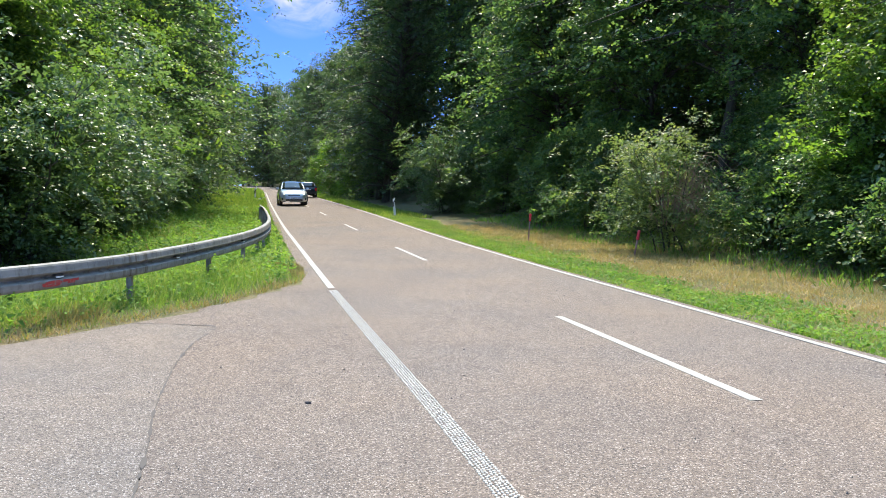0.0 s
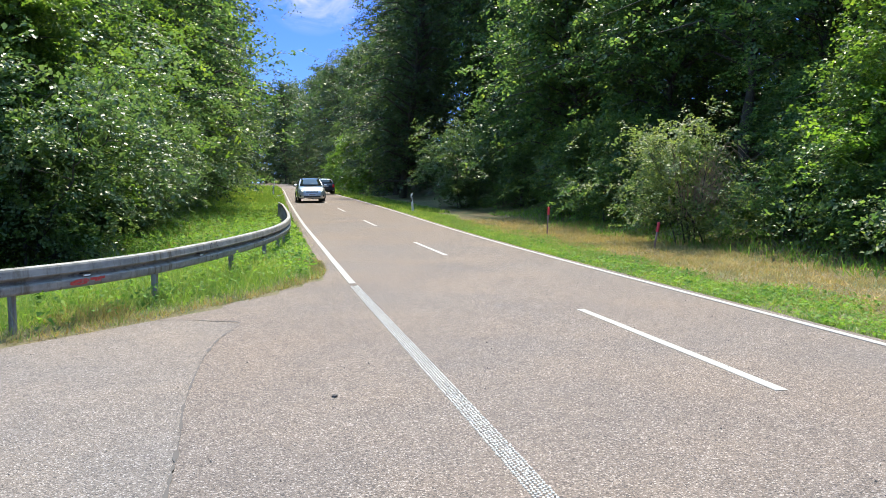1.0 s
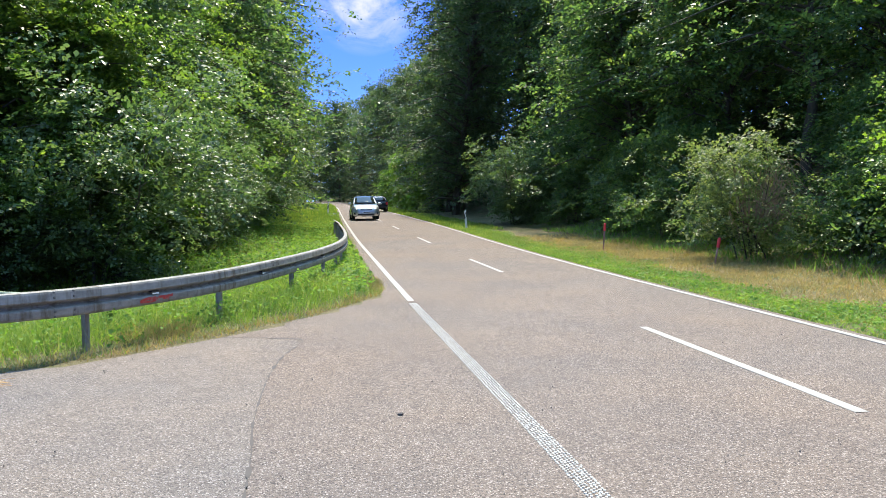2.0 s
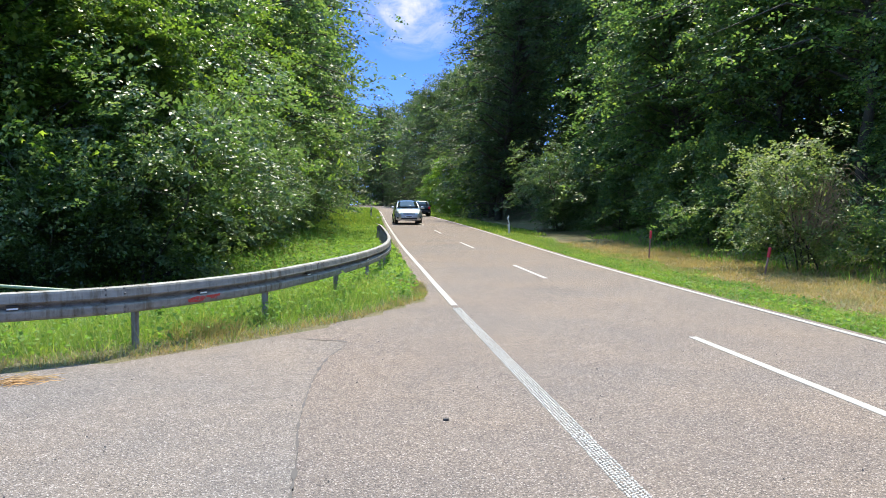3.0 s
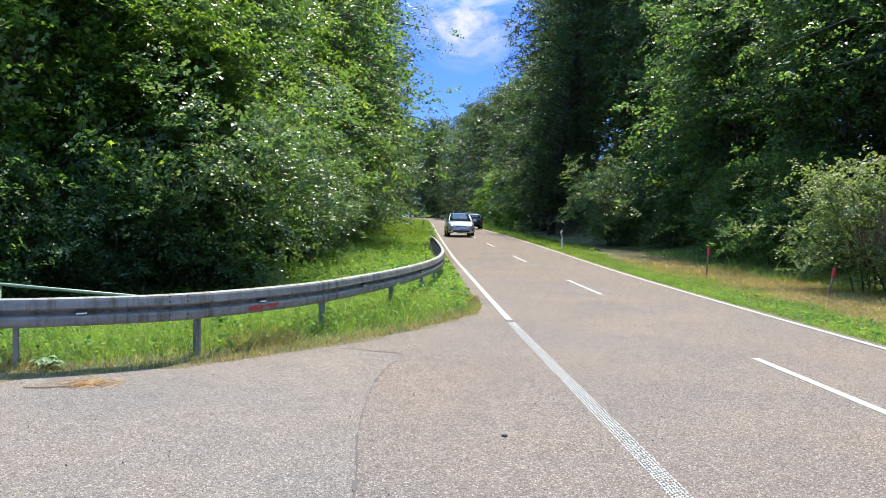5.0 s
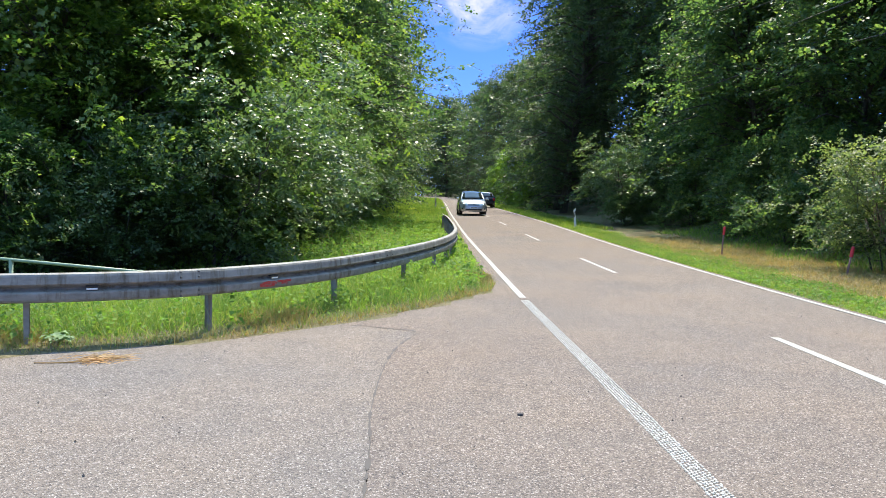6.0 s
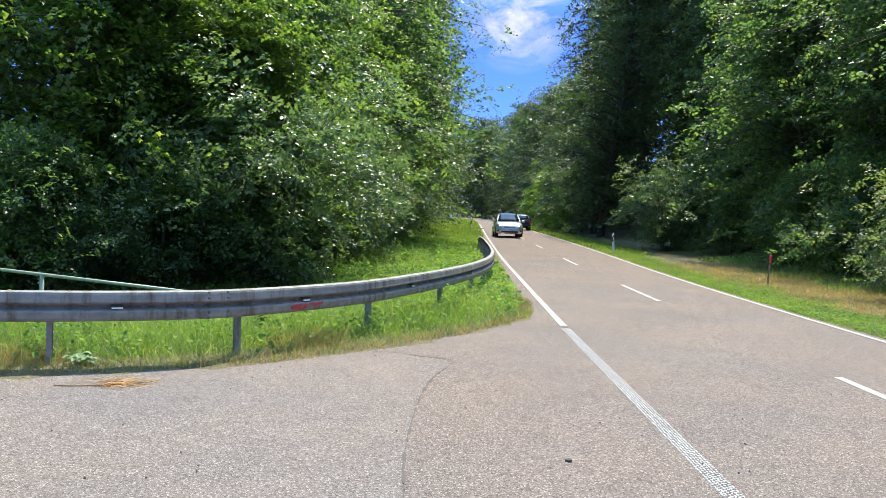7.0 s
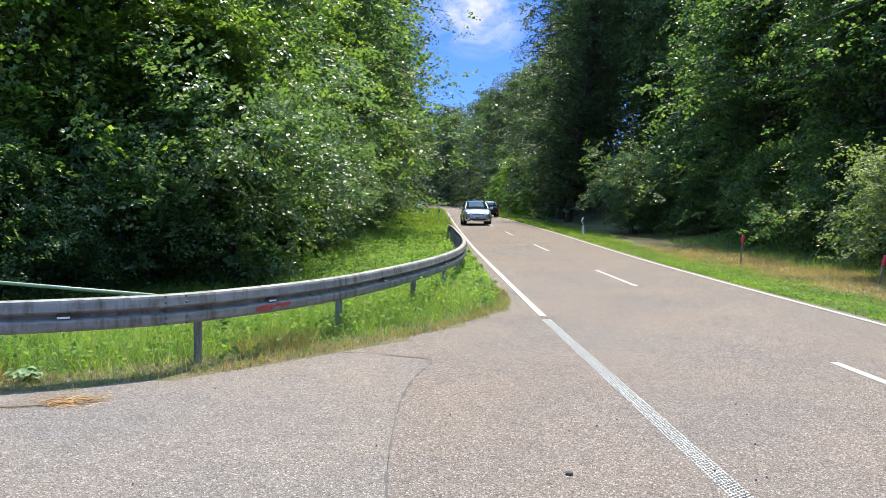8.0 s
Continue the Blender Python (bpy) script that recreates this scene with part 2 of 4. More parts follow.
def tris(name, verts, idx):
    """A mesh from numpy arrays: n x 3 places and m x 3 corners."""
    me = bpy.data.meshes.new(name)
    me.vertices.add(len(verts))
    me.vertices.foreach_set("co", np.asarray(verts, np.float32).ravel())
    me.loops.add(idx.size)
    me.loops.foreach_set("vertex_index", np.asarray(idx, np.int32).ravel())
    me.polygons.add(len(idx))
    me.polygons.foreach_set("loop_start", np.arange(0, idx.size, 3, dtype=np.int32))
    me.update(calc_edges=True)
    return me


def thing(name, at=(0, 0, 0), turn=0.0, **tags):
    e = new(name)
    e.empty_display_size = 0.2
    e.matrix_basis = pose(*at, 0, 0, turn)
    return tagged(e, **tags)


def box(bm, x0, x1, y0, y1, z0, z1, bevel=0.0):
    g = bmesh.ops.create_cube(bm, size=1.0, matrix=Matrix.LocRotScale(((x0 + x1) / 2, (y0 + y1) / 2, (z0 + z1) / 2), None, (x1 - x0, y1 - y0, z1 - z0)))
    if bevel:
        edges = list({e for v in g["verts"] for e in v.link_edges})
        bmesh.ops.bevel(bm, geom=edges, offset=bevel, segments=2, affect="EDGES", profile=0.6)
    return bm


def tube(pts, radii, sides, verts, faces):
    """Adds a tapered tube along pts to the lists verts and faces."""
    start = len(verts)
    pts = [Vector(p_) for p_ in pts]
    for i, (c, rad) in enumerate(zip(pts, radii)):
        d = (pts[min(i + 1, len(pts) - 1)] - pts[max(i - 1, 0)]).normalized()
        u = d.orthogonal().normalized() if abs(d.z) > 0.9 else d.cross(Vector((0, 0, 1))).normalized()
        v = d.cross(u)
        for s in range(sides):
            a = 2 * math.pi * s / sides
            verts.append(c + u * (rad * math.cos(a)) + v * (rad * math.sin(a)))
    for i in range(len(pts) - 1):
        for s in range(sides):
            a, b = start + i * sides + s, start + i * sides + (s + 1) % sides
            faces.append((a, b, b + sides, a + sides))
    faces.append(tuple(range(start + len(verts[start:]) - sides, start + len(verts[start:]))))


def smooth_line(pts, n):
    """Catmull-Rom through pts, n steps a span."""
    pts = [Vector(p_) for p_ in pts]
    full = [2 * pts[0] - pts[1], *pts, 2 * pts[-1] - pts[-2]]
    out = []
    for i in range(1, len(full) - 2):
        a, b, c, d = full[i - 1:i + 3]
        for j in range(n):
            t = j / n
            out.append(0.5 * (2 * b + (c - a) * t + (2 * a - 5 * b + 4 * c - d) * t * t + (3 * b - a - 3 * c + d) * t ** 3))
    out.append(pts[-1])
    return out


# ---- the lie of the land ----
ROAD_Y = (-80, 5, 13, 22, 33, 45, 57, 75, 100, 130, 160, 200, 260)
ROAD_L = (-2.2, -2.33, -2.50, -2.62, -2.84, -3.00, -3.15, -3.30, -3.48, -4.3, -6.8, -12.5, -25)
ROAD_C = (0.1, 0.0, 0.0, -0.06, -0.25, -0.50, -0.75, -1.05, -1.45, -2.4, -4.7, -10.2, -22.5)
ROAD_R = (1.9, 1.93, 2.03, 2.10, 2.18, 2.15, 1.95, 1.50, 0.80, -0.2, -2.4, -7.8, -20)


def _ease(table):
    """The table every half metre from -90 m on, smoothed."""
    ys = np.arange(-90, 280, 0.5)
    span = np.linspace(-6, 6, 9)
    return [float(np.mean(np.interp(y + span * min(1.0, max(0.1, abs(y) / 40)), ROAD_Y, table))) for y in ys]


EASED = {id(table): _ease(table) for table in (ROAD_L, ROAD_C, ROAD_R)}


def eased(y, table):
    f = min(737.0, max(0.0, (y + 90) * 2))
    i = int(f)
    row = EASED[id(table)]
    return row[i] + (row[i + 1] - row[i]) * (f - i)


def z_road(y):
    if y < 12:
        return 0.0
    if y < 35:
        return 0.0185 / 46 * (y - 12) ** 2
    return 0.21275 + 0.0185 * (min(y, 190) - 35)


def step(a, b, v):
    t = min(1.0, max(0.0, (v - a) / (b - a)))
    return t * t * (3 - 2 * t)


# rim of the verge along the side road, from the far left to the main road
RIM = [(-60, -8.1), (-30, 0.4), (-16, 5.1), (-11, 7.1), (-8.6, 7.95), (-8.0, 8.24), (-7.16, 8.60), (-6.6, 8.92), (-5.85, 9.45), (-5.37, 10.05), (-4.8, 10.75), (-4.13, 11.75), (-3.5, 12.95), (-3.06, 13.95), (-2.90, 14.4), (-2.82, 15.2)]
RIM_X, RIM_Y = [q[0] for q in RIM], [q[1] for q in RIM]


def rim_y(x):
    """The rim's y at x."""
    i = 0
    while i < len(RIM) - 2 and RIM_X[i + 1] < x:
        i += 1
    t = min(1.0, max(0.0, (x - RIM_X[i]) / (RIM_X[i + 1] - RIM_X[i])))
    return RIM_Y[i] + (RIM_Y[i + 1] - RIM_Y[i]) * t



def on_side_road(x, y):
    return x < -2.3 and y < (rim_y(x) if x < -2.82 else 15.6)


def z_ground(x, y):
    """Height of the ground beside the asphalt."""
    zr = z_road(y)
    left, right = eased(y, ROAD_L) - 0.28, eased(y, ROAD_R) + 0.2
    n = 0.05 * noise.noise((x * 0.6, y * 0.6, 0.0)) + 0.16 * noise.noise((x * 0.13, y * 0.13, 3.0)) * step(4, 12, abs(x))
    if x < left:
        if on_side_road(x, y):
            return zr - 0.014
        away = left - x
        if y < 15.6:
            away = min(away, y - rim_y(x))
        h = 0.03 * step(0.0, 1.0, away) - 0.55 * step(2.2, 5.5, away) * step(26, 16, y) + 0.25 * step(2.0, 6.0, away) * step(16, 40, y)
        return zr + 0.022 + h + n * step(0.2, 1.0, away)
    if x > right:
        away = x - right
        h = -0.10 * step(0.2, 2.0, away) + 0.35 * step(4.5, 8.0, away) + 0.30 * max(0.0, min(away, 40) - 7.0)
        return zr - 0.02 + h + n * step(0.0, 0.8, away)
    return zr - 0.02


def make_ground():
    xs = np.concatenate([[-2500, -900, -400, -200, -110, -70], np.arange(-46, -14, 2.0), np.arange(-14, 14, 0.35), np.arange(14, 48, 2.0), [70, 110, 200, 400, 900, 2500]])
    ys = np.concatenate([[-2500, -900, -300, -120, -70, -40, -25, -15, -8], np.arange(-4, 32, 0.4), np.arange(32, 100, 1.5), np.arange(100, 270, 6.0), [320, 420, 600, 1000, 2500]])
    verts = [(x, y, z_ground(x, y)) for y in ys for x in xs]
    w = len(xs)
    faces = [(j * w + i, j * w + i + 1, (j + 1) * w + i + 1, (j + 1) * w + i) for j in range(len(ys) - 1) for i in range(w - 1)]
    tagged(raw("ground", verts, faces, M["soil"], smooth=True), "grassy roadside earth with worn brown patches", "ground", kind="structure")


def make_road():
    ys = np.concatenate([np.arange(-80, -4, 4.0), np.arange(-4, 60, 1.0), np.arange(60, 262, 3.0)])
    verts, faces = [], []
    for y in ys:
        l, c, r_ = eased(y, ROAD_L), eased(y, ROAD_C), eased(y, ROAD_R)
        verts += [(l - 0.30, y, z_road(y)), (c, y, z_road(y) + 0.004), (r_ + 0.17 + 0.05 * noise.noise((y * 0.8, 0, 0)), y, z_road(y))]
        verts += [(l - 0.30, y, z_road(y) - 0.09), (r_ + 0.22, y, z_road(y) - 0.09)]
    for i in range(len(ys) - 1):
        a, b = i * 5, i * 5 + 5
        faces += [(a, a + 1, b + 1, b), (a + 1, a + 2, b + 2, b + 1), (a + 3, a, b, b + 3), (a + 2, a + 4, b + 4, b + 2)]
    tagged(raw("road", verts, faces, M["road"]), "pale reddish-grey chip-sealed country road", "road", kind="structure")
    # mouth of the side road: a reddish flare beside the line, and older grey asphalt beyond the seam
    seam = [(-4.9, -30), (-4.35, 0.0), (-4.12, 4.6), (-4.18, 5.77), (-4.25, 6.61), (-4.27, 8.05), (-4.2, 9.1), (-4.05, 9.97)]
    edge = [(eased(y, ROAD_L) - 0.30) for y in np.arange(-30, 16.1, 1.0)]
    flare = [(x, y, 0.0) for x, y in zip(edge, np.arange(-30, 16.1, 1.0))]
    flare += [(-3.12, 14.7, 0.0), (-3.65, 13.6, 0), (-4.3, 12.6, 0), (-4.98, 11.5, 0), (-5.5, 10.85, 0), (-4.7, 10.35, 0.0)]
    flare += [(x, y, 0.0) for x, y in reversed(seam)]
    bm = bmesh.new()
    bmesh.ops.triangulate(bm, faces=[bm.faces.new([bm.verts.new((x, y, z_road(y) if y > 12 else 0.0)) for x, y, _ in flare])])
    tagged(part("road_mouth", bm, M["road"]), "reddish-grey asphalt widening at the junction", "road", kind="structure")
    bm = bmesh.new()
    old = [(x, y) for x, y in seam] + [(-4.7, 10.35), (-5.5, 10.85)] + [(x - 0.06, y + 0.28) for x, y in reversed(RIM[:8])] + [(-60, -30)]
    bmesh.ops.triangulate(bm, faces=[bm.faces.new([bm.verts.new((x, y, 0.0)) for x, y in old])])
    tagged(part("side_road", bm, M["side"]), "older grey asphalt of the side road", "road", kind="structure")
    bm = bmesh.new()
    joint = seam[2:] + [(-4.4, 10.2), (-4.72, 10.36), (-5.0, 10.40)]
    line = smooth_line([(x, y, 0.004) for x, y in joint], 14)
    left_v, right_v = [], []
    for i, q in enumerate(line):
        w = 0.0025 + 0.009 * abs(noise.noise((q.x * 3, q.y * 3, 1))) + (0.006 if q.y > 9.9 else 0.0)
        d = (line[min(i + 1, len(line) - 1)] - line[max(i - 1, 0)]).normalized()
        s = Vector((-d.y, d.x, 0)) * w + Vector((0.035 * noise.noise((q.y * 5, 0, 2)), 0, 0))
        left_v.append(bm.verts.new(q + s)), right_v.append(bm.verts.new(q - s))
    for i in range(len(line) - 1):
        bm.faces.new((left_v[i], right_v[i], right_v[i + 1], left_v[i + 1]))
    tagged(part("asphalt_joint", bm, M["tar"]), "dark ragged joint between two asphalts", "joint", kind="structure")


def stripe(name, table, y0, y1, half, label, shift=0.0):
    n = max(2, int((y1 - y0) / 1.0) + 1)
    bm = bmesh.new()
    rows = []
    for y in np.linspace(y0, y1, n):
        x = eased(y, table) + shift
        z0 = z_road(y) + 0.008
        wob = 0.006 * noise.noise((y * 2.1, shift, 4.0))
        rows.append([bm.verts.new(q) for q in ((x - half + wob, y, z0 - 0.006), (x - half + wob, y, z0), (x + half + wob, y, z0), (x + half + wob, y, z0 - 0.006))])
    for a, b in zip(rows, rows[1:]):
        for i in range(3):
            bm.faces.new((a[i], a[i + 1], b[i + 1], b[i]))
    return tagged(part(name, bm, M["paint"]), label, "road marking", kind="structure")


def make_markings():
    stripe("edge_line_left", ROAD_L, 13.35, 240, 0.054, "solid white edge line, slightly worn")
    stripe("edge_line_right", ROAD_R, -60, 240, 0.048, "thin solid white edge line, slightly worn")
    for k_ in range(-3, 12):
        y0 = 6 + 12 * k_
        stripe("lane_dash", ROAD_C, y0, y0 + 4, 0.05, "white centre line dash, worn paint")["group"] = "centre line dashes"
    # profiled line across the junction: rows of small raised dabs of paint
    rng = np.random.default_rng(5)
    verts, faces = [], []
    for i in range(int((13.1 + 3.0) / 0.034)):
        y = -3.0 + i * 0.034
        c = eased(y, ROAD_L)
        for j in range(6):
            x = c - 0.055 + 0.022 * j + rng.normal(0, 0.002)
            yy = y + (0.017 if j % 2 else 0) + rng.normal(0, 0.003)
            a, b, h = 0.0105 * rng.uniform(0.8, 1.12), 0.0125 * rng.uniform(0.75, 1.2), 0.006
            s = len(verts)
            verts += [(x - a, yy, 0.001), (x, yy - b, 0.001), (x + a, yy, 0.001), (x, yy + b, 0.001),
                      (x - a * .6, yy - b * .6, h), (x + a * .6, yy - b * .6, h), (x + a * .6, yy + b * .6, h), (x - a * .6, yy + b * .6, h)]
            faces += [(s + 4, s + 5, s + 6, s + 7), (s, s + 1, s + 5, s + 4), (s + 1, s + 2, s + 5), (s + 2, s + 3, s + 6, s + 5), (s + 3, s, s + 4, s + 7)]
    tagged(raw("profiled_line", verts, faces, M["paint_dots"]), "white profiled marking of small raised paint dots", "road marking", kind="stuff")


make_ground()
make_road()
make_markings()


# ---- trees and shrubs ----
def leaves_mesh(name, c, nrm, tip, size, rng, lobed=False):
    """Folded leaves: kites of two triangles, or three-pointed ones of four."""
    n = len(c)
    nrm = nrm / np.linalg.norm(nrm, axis=1, keepdims=True)
    tip = tip - nrm * np.sum(tip * nrm, axis=1, keepdims=True)
    tip = tip / np.maximum(1e-6, np.linalg.norm(tip, axis=1, keepdims=True))
    side = np.cross(nrm, tip)
    s = size[:, None]
    w = s * rng.uniform(0.34, 0.50, (n, 1))
    fold = nrm * w * 0.35
    if lobed:
        v = np.empty((n, 6, 3))
        v[:, 0], v[:, 3] = c - tip * s * 0.45, c + tip * s * 0.55 - nrm * s * 0.10
        for i, j, g in ((1, 2, 1), (5, 4, -1)):
            v[:, i] = c + side * w * 1.25 * g - fold * 0.6 + tip * s * 0.10
            v[:, j] = c + side * w * 0.45 * g + fold * 0.5 + tip * s * 0.14
        corners = ((0, 1, 2), (0, 2, 3), (0, 3, 4), (0, 4, 5))
    else:
        v = np.empty((n, 4, 3))
        v[:, 0], v[:, 2] = c - tip * s * 0.5, c + tip * s * 0.5
        v[:, 1], v[:, 3] = c + side * w + fold - tip * s * 0.08, c - side * w + fold - tip * s * 0.08
        corners = ((0, 1, 2), (0, 2, 3))
    base = np.arange(n)[:, None] * v.shape[1]
    idx = np.concatenate([base + list(q) for q in corners], axis=1).reshape(-1, 3)
    return tris(name, v.reshape(-1, 3), idx)


def spray_leaves(cc, oo, count, leaf, extent, rng):
    """Leafy twigs round the places cc, leaning towards oo: each a drooping fan of leaves set left and right in one layer.
    Gives the leaves' places, normals, tips and sizes."""
    m = 13
    per = max(1, int(round(count / m)))
    k_ = len(cc) * per
    base = np.repeat(cc, per, 0) + np.clip(rng.normal(0, 1, (k_, 3)), -1.5, 1.5) * (extent, extent, extent * 0.8)
    out = np.repeat(oo, per, 0)
    az = np.arctan2(out[:, 1], out[:, 0]) + rng.normal(0, 0.75, k_)
    pitch, roll = rng.normal(-0.15, 0.38, k_), rng.normal(0, 0.52, k_)
    d = np.stack([np.cos(az) * np.cos(pitch), np.sin(az) * np.cos(pitch), np.sin(pitch)], 1)
    flat = np.stack([-np.sin(az), np.cos(az), np.zeros(k_)], 1)
    side = flat * np.cos(roll)[:, None] + np.cross(d, flat) * np.sin(roll)[:, None]
    nrm = np.cross(d, side)
    long = leaf * rng.uniform(3.0, 5.6, k_)
    t = np.linspace(0.04, 1.0, m)[None, :, None]
    sg = np.where(np.arange(m) % 2, 1.0, -1.0)[None, :, None]
    lg = long[:, None, None]
    up = np.array([0, 0, 1.0])
    pos = base[:, None] + d[:, None] * lg * (t - 0.4) + side[:, None] * sg * leaf * 0.62 * (1.15 - 0.7 * t) - up * 0.20 * lg * t * t
    pos = pos + rng.normal(0, 0.28 * leaf, pos.shape)
    N = nrm[:, None] + rng.normal(0, 0.30, pos.shape)
    T = d[:, None] * 0.7 + side[:, None] * sg * (1.0 - 0.75 * t) - up * 0.25 + rng.normal(0, 0.2, pos.shape)
    S = leaf * rng.uniform(0.65, 1.25, (k_, m)) * (1.08 - 0.35 * t[:, :, 0])
    return pos.reshape(-1, 3), N.reshape(-1, 3), T.reshape(-1, 3), S.reshape(-1)


def make_tree(name, seed, height, radius, bottom, limbs, per_limb, per_cluster, leaf, material, label, category="tree", fine_to=9.0, stems=1, shape=0.75, droop=0.25, ragged=0.36, lobed=False):
    """A broadleaf tree or shrub: bent trunk, limbs, twigs, and sprays of single leaves round the twigs.
    Sprays above fine_to metres are coarser, since only their shade matters there."""
    rng = np.random.default_rng(seed)
    root = thing(name, label=label, category=category)
    wood_v, wood_f = [], []
    cs, outs, fine = [], [], []
    for st in range(stems):
        lean = rng.normal(0, 0.05 if stems == 1 else 0.28, 2)
        trunk = [Vector((0.12 * st * math.cos(st * 2.4) * (stems > 1), 0.12 * st * math.sin(st * 2.4) * (stems > 1), -0.3))]
        top = height * rng.uniform(0.9, 1.0)
        for i in range(1, 9):
            f = i / 8
            trunk.append(Vector((trunk[0].x + lean[0] * top * f + rng.normal(0, 0.010 * height), trunk[0].y + lean[1] * top * f + rng.normal(0, 0.010 * height), top * f * 0.96)))
        r0 = 0.012 * height / math.sqrt(stems) + 0.015
        tube(trunk, [r0 * (1 - 0.9 * i / 8) for i in range(9)], 7, wood_v, wood_f)
        count = max(3, limbs // stems)
        for i in range(count):
            f = bottom + (0.98 - bottom) * (i + rng.uniform(0, 1)) / count
            g = (f - bottom) / (1 - bottom)
            reach = radius * (math.sin(math.pi * min(1, 0.22 + 0.78 * g)) ** shape * 0.85 + 0.12) * rng.uniform(0.86 - ragged, 0.86 + ragged)
            j = f * 8
            p0 = trunk[int(min(7, j))].lerp(trunk[int(min(7, j)) + 1], min(1.0, j - int(min(7, j))))
            az = i * 2.39996 + rng.normal(0, 0.35)
            rise = rng.uniform(0.05, 0.55) + 0.5 * g
            d = Vector((math.cos(az), math.sin(az), rise))
            p1 = p0 + d * reach * 0.5
            p2 = p0 + Vector((d.x, d.y, rise * 0.75 - droop)) * reach
            tube([p0, p0.lerp(p1, 0.6), p1, p2], [r0 * 0.38 * (1 - 0.5 * g), r0 * 0.28 * (1 - 0.5 * g), r0 * 0.18, 0.006], 4, wood_v, wood_f)
            for q in range(per_limb):
                t = 0.30 + 0.75 * (q + rng.uniform(0, 1)) / per_limb
                c = (p0.lerp(p1, t * 2) if t < 0.5 else p1.lerp(p2, min(1.05, t * 2 - 1)))
                sp = 0.14 * reach + 0.12
                c = c + Vector(np.clip(rng.normal(0, 1, 3), -1.5, 1.5) * (sp, sp, sp * 0.75))
                if c.z < 0.15:
                    c.z = 0.15 + rng.uniform(0, 0.25)
                cs.append(c), outs.append((d.x, d.y, 0.0)), fine.append(c.z < fine_to)
    link("trunk", _from(wood_v, wood_f), M["bark"], root, "bark-covered trunk and limbs", True)
    cs, outs, fine = np.array(cs), np.array(outs), np.array(fine)
    extent = 0.75 * (0.16 * radius ** 0.7 + 0.10)
    sets = [spray_leaves(cs[mask], outs[mask], k_, sz, extent * wide, rng)
            for mask, k_, sz, wide in ((fine, per_cluster, leaf, 1.0), (~fine, max(13, per_cluster // 3), leaf * 1.5, 1.0)) if mask.any()]
    C, N, T, S = [np.concatenate(q) for q in zip(*sets)]
    C[:, 2] = np.maximum(C[:, 2], 0.05)
    link("crown", leaves_mesh("crown", C, N, T, S, rng, lobed), material, root)
    return root


def _from(verts, faces):
    me = bpy.data.meshes.new("wood")
    me.from_pydata([tuple(v) for v in verts], [], faces)
    me.update()
    return me


def plant(first, spots, label=None):
    """Sets the first thing on the first spot and copies of it on the rest; a spot is x, y, turn, size."""
    for i, (x, y, turn, size) in enumerate(spots):
        m = pose(x, y, z_ground(x, y) - 0.05, 0, 0, turn) @ Matrix.Diagonal((size, size, size, 1))
        if i == 0:
            first.matrix_basis = m
        else:
            c = copy_thing(first, Matrix.Identity(4))
            c.matrix_basis = m


# forest edge beside the verge: low trees in front, taller behind
plant(make_tree("maple_tree", 1, 9.0, 3.3, 0.06, 95, 7, 52, 0.150, M["leaf_maple"], "young maple with sunlit yellow-green leaves at the forest edge", fine_to=9.5, ragged=0.45, lobed=True),
      [(-9.9, 20.9, 0, 0.82), (-9.9, 30.5, 130, 1.15), (-13.0, 20.6, 70, 1.15), (-11.6, 23.6, 190, 1.15)])
plant(make_tree("ash_tree", 2, 13, 4.0, 0.07, 95, 7, 52, 0.150, M["leaf_beech"], "leafy deciduous tree at the forest edge", fine_to=16.0),
      [(-9.6, 25.6, 0, 0.78), (-9.3, 36.5, 200, 1.12), (-17.0, 20.0, 90, 0.95), (-15.5, 29.5, 30, 1.3), (-8.7, 42.5, 290, 1.35)])
plant(make_tree("hazel_shrub", 3, 4.2, 2.2, 0.05, 60, 6, 65, 0.105, M["leaf_hazel"], "hazel shrub with pale glossy leaves beside the verge", "shrub", stems=4, ragged=0.55, shape=0.5),
      [(-9.1, 19.8, 0, 1.0), (-11.2, 18.6, 80, 0.8), (-9.3, 24.4, 230, 0.8), (-9.4, 29.5, 20, 0.95), (-9.0, 35.5, 130, 0.85), (7.0, 47.4, 300, 1.08), (-7.9, 24.4, 60, 0.50), (-8.1, 28.2, 170, 0.58), (-8.3, 33.2, 250, 0.62), (-8.4, 39.0, 10, 0.7)])
# far bank: bushes and trees
plant(make_tree("roadside_bush", 4, 3.7, 2.1, 0.04, 54, 6, 39, 0.105, M["leaf_bush"], "sunlit bush with pale leaves and bare twigs", "shrub", stems=6, ragged=0.62, droop=-0.25),
      [(7.3, 20.6, 0, 0.80)])
plant(make_tree("beech_tree", 5, 12, 3.9, 0.08, 95, 7, 52, 0.165, M["leaf_beech"], "shaded beech with low hanging branches", fine_to=11.0),
      [(12.2, 31.0, 0, 1.0), (14.0, 24.5, 120, 0.85), (10.9, 38.5, 220, 1.2), (15.0, 18.0, 60, 0.75), (14.8, 57.0, 310, 1.45), (13.0, 46.5, 20, 1.2)])
plant(make_tree("tall_beech", 15, 17, 4.6, 0.26, 80, 6, 39, 0.17, M["leaf_beech"], "tall beech with a high crown shading the bank", fine_to=30.0, ragged=0.45),
      [(12.8, 26.5, 0, 1.0), (11.4, 33.5, 140, 1.05), (12.6, 43.0, 60, 1.1)])
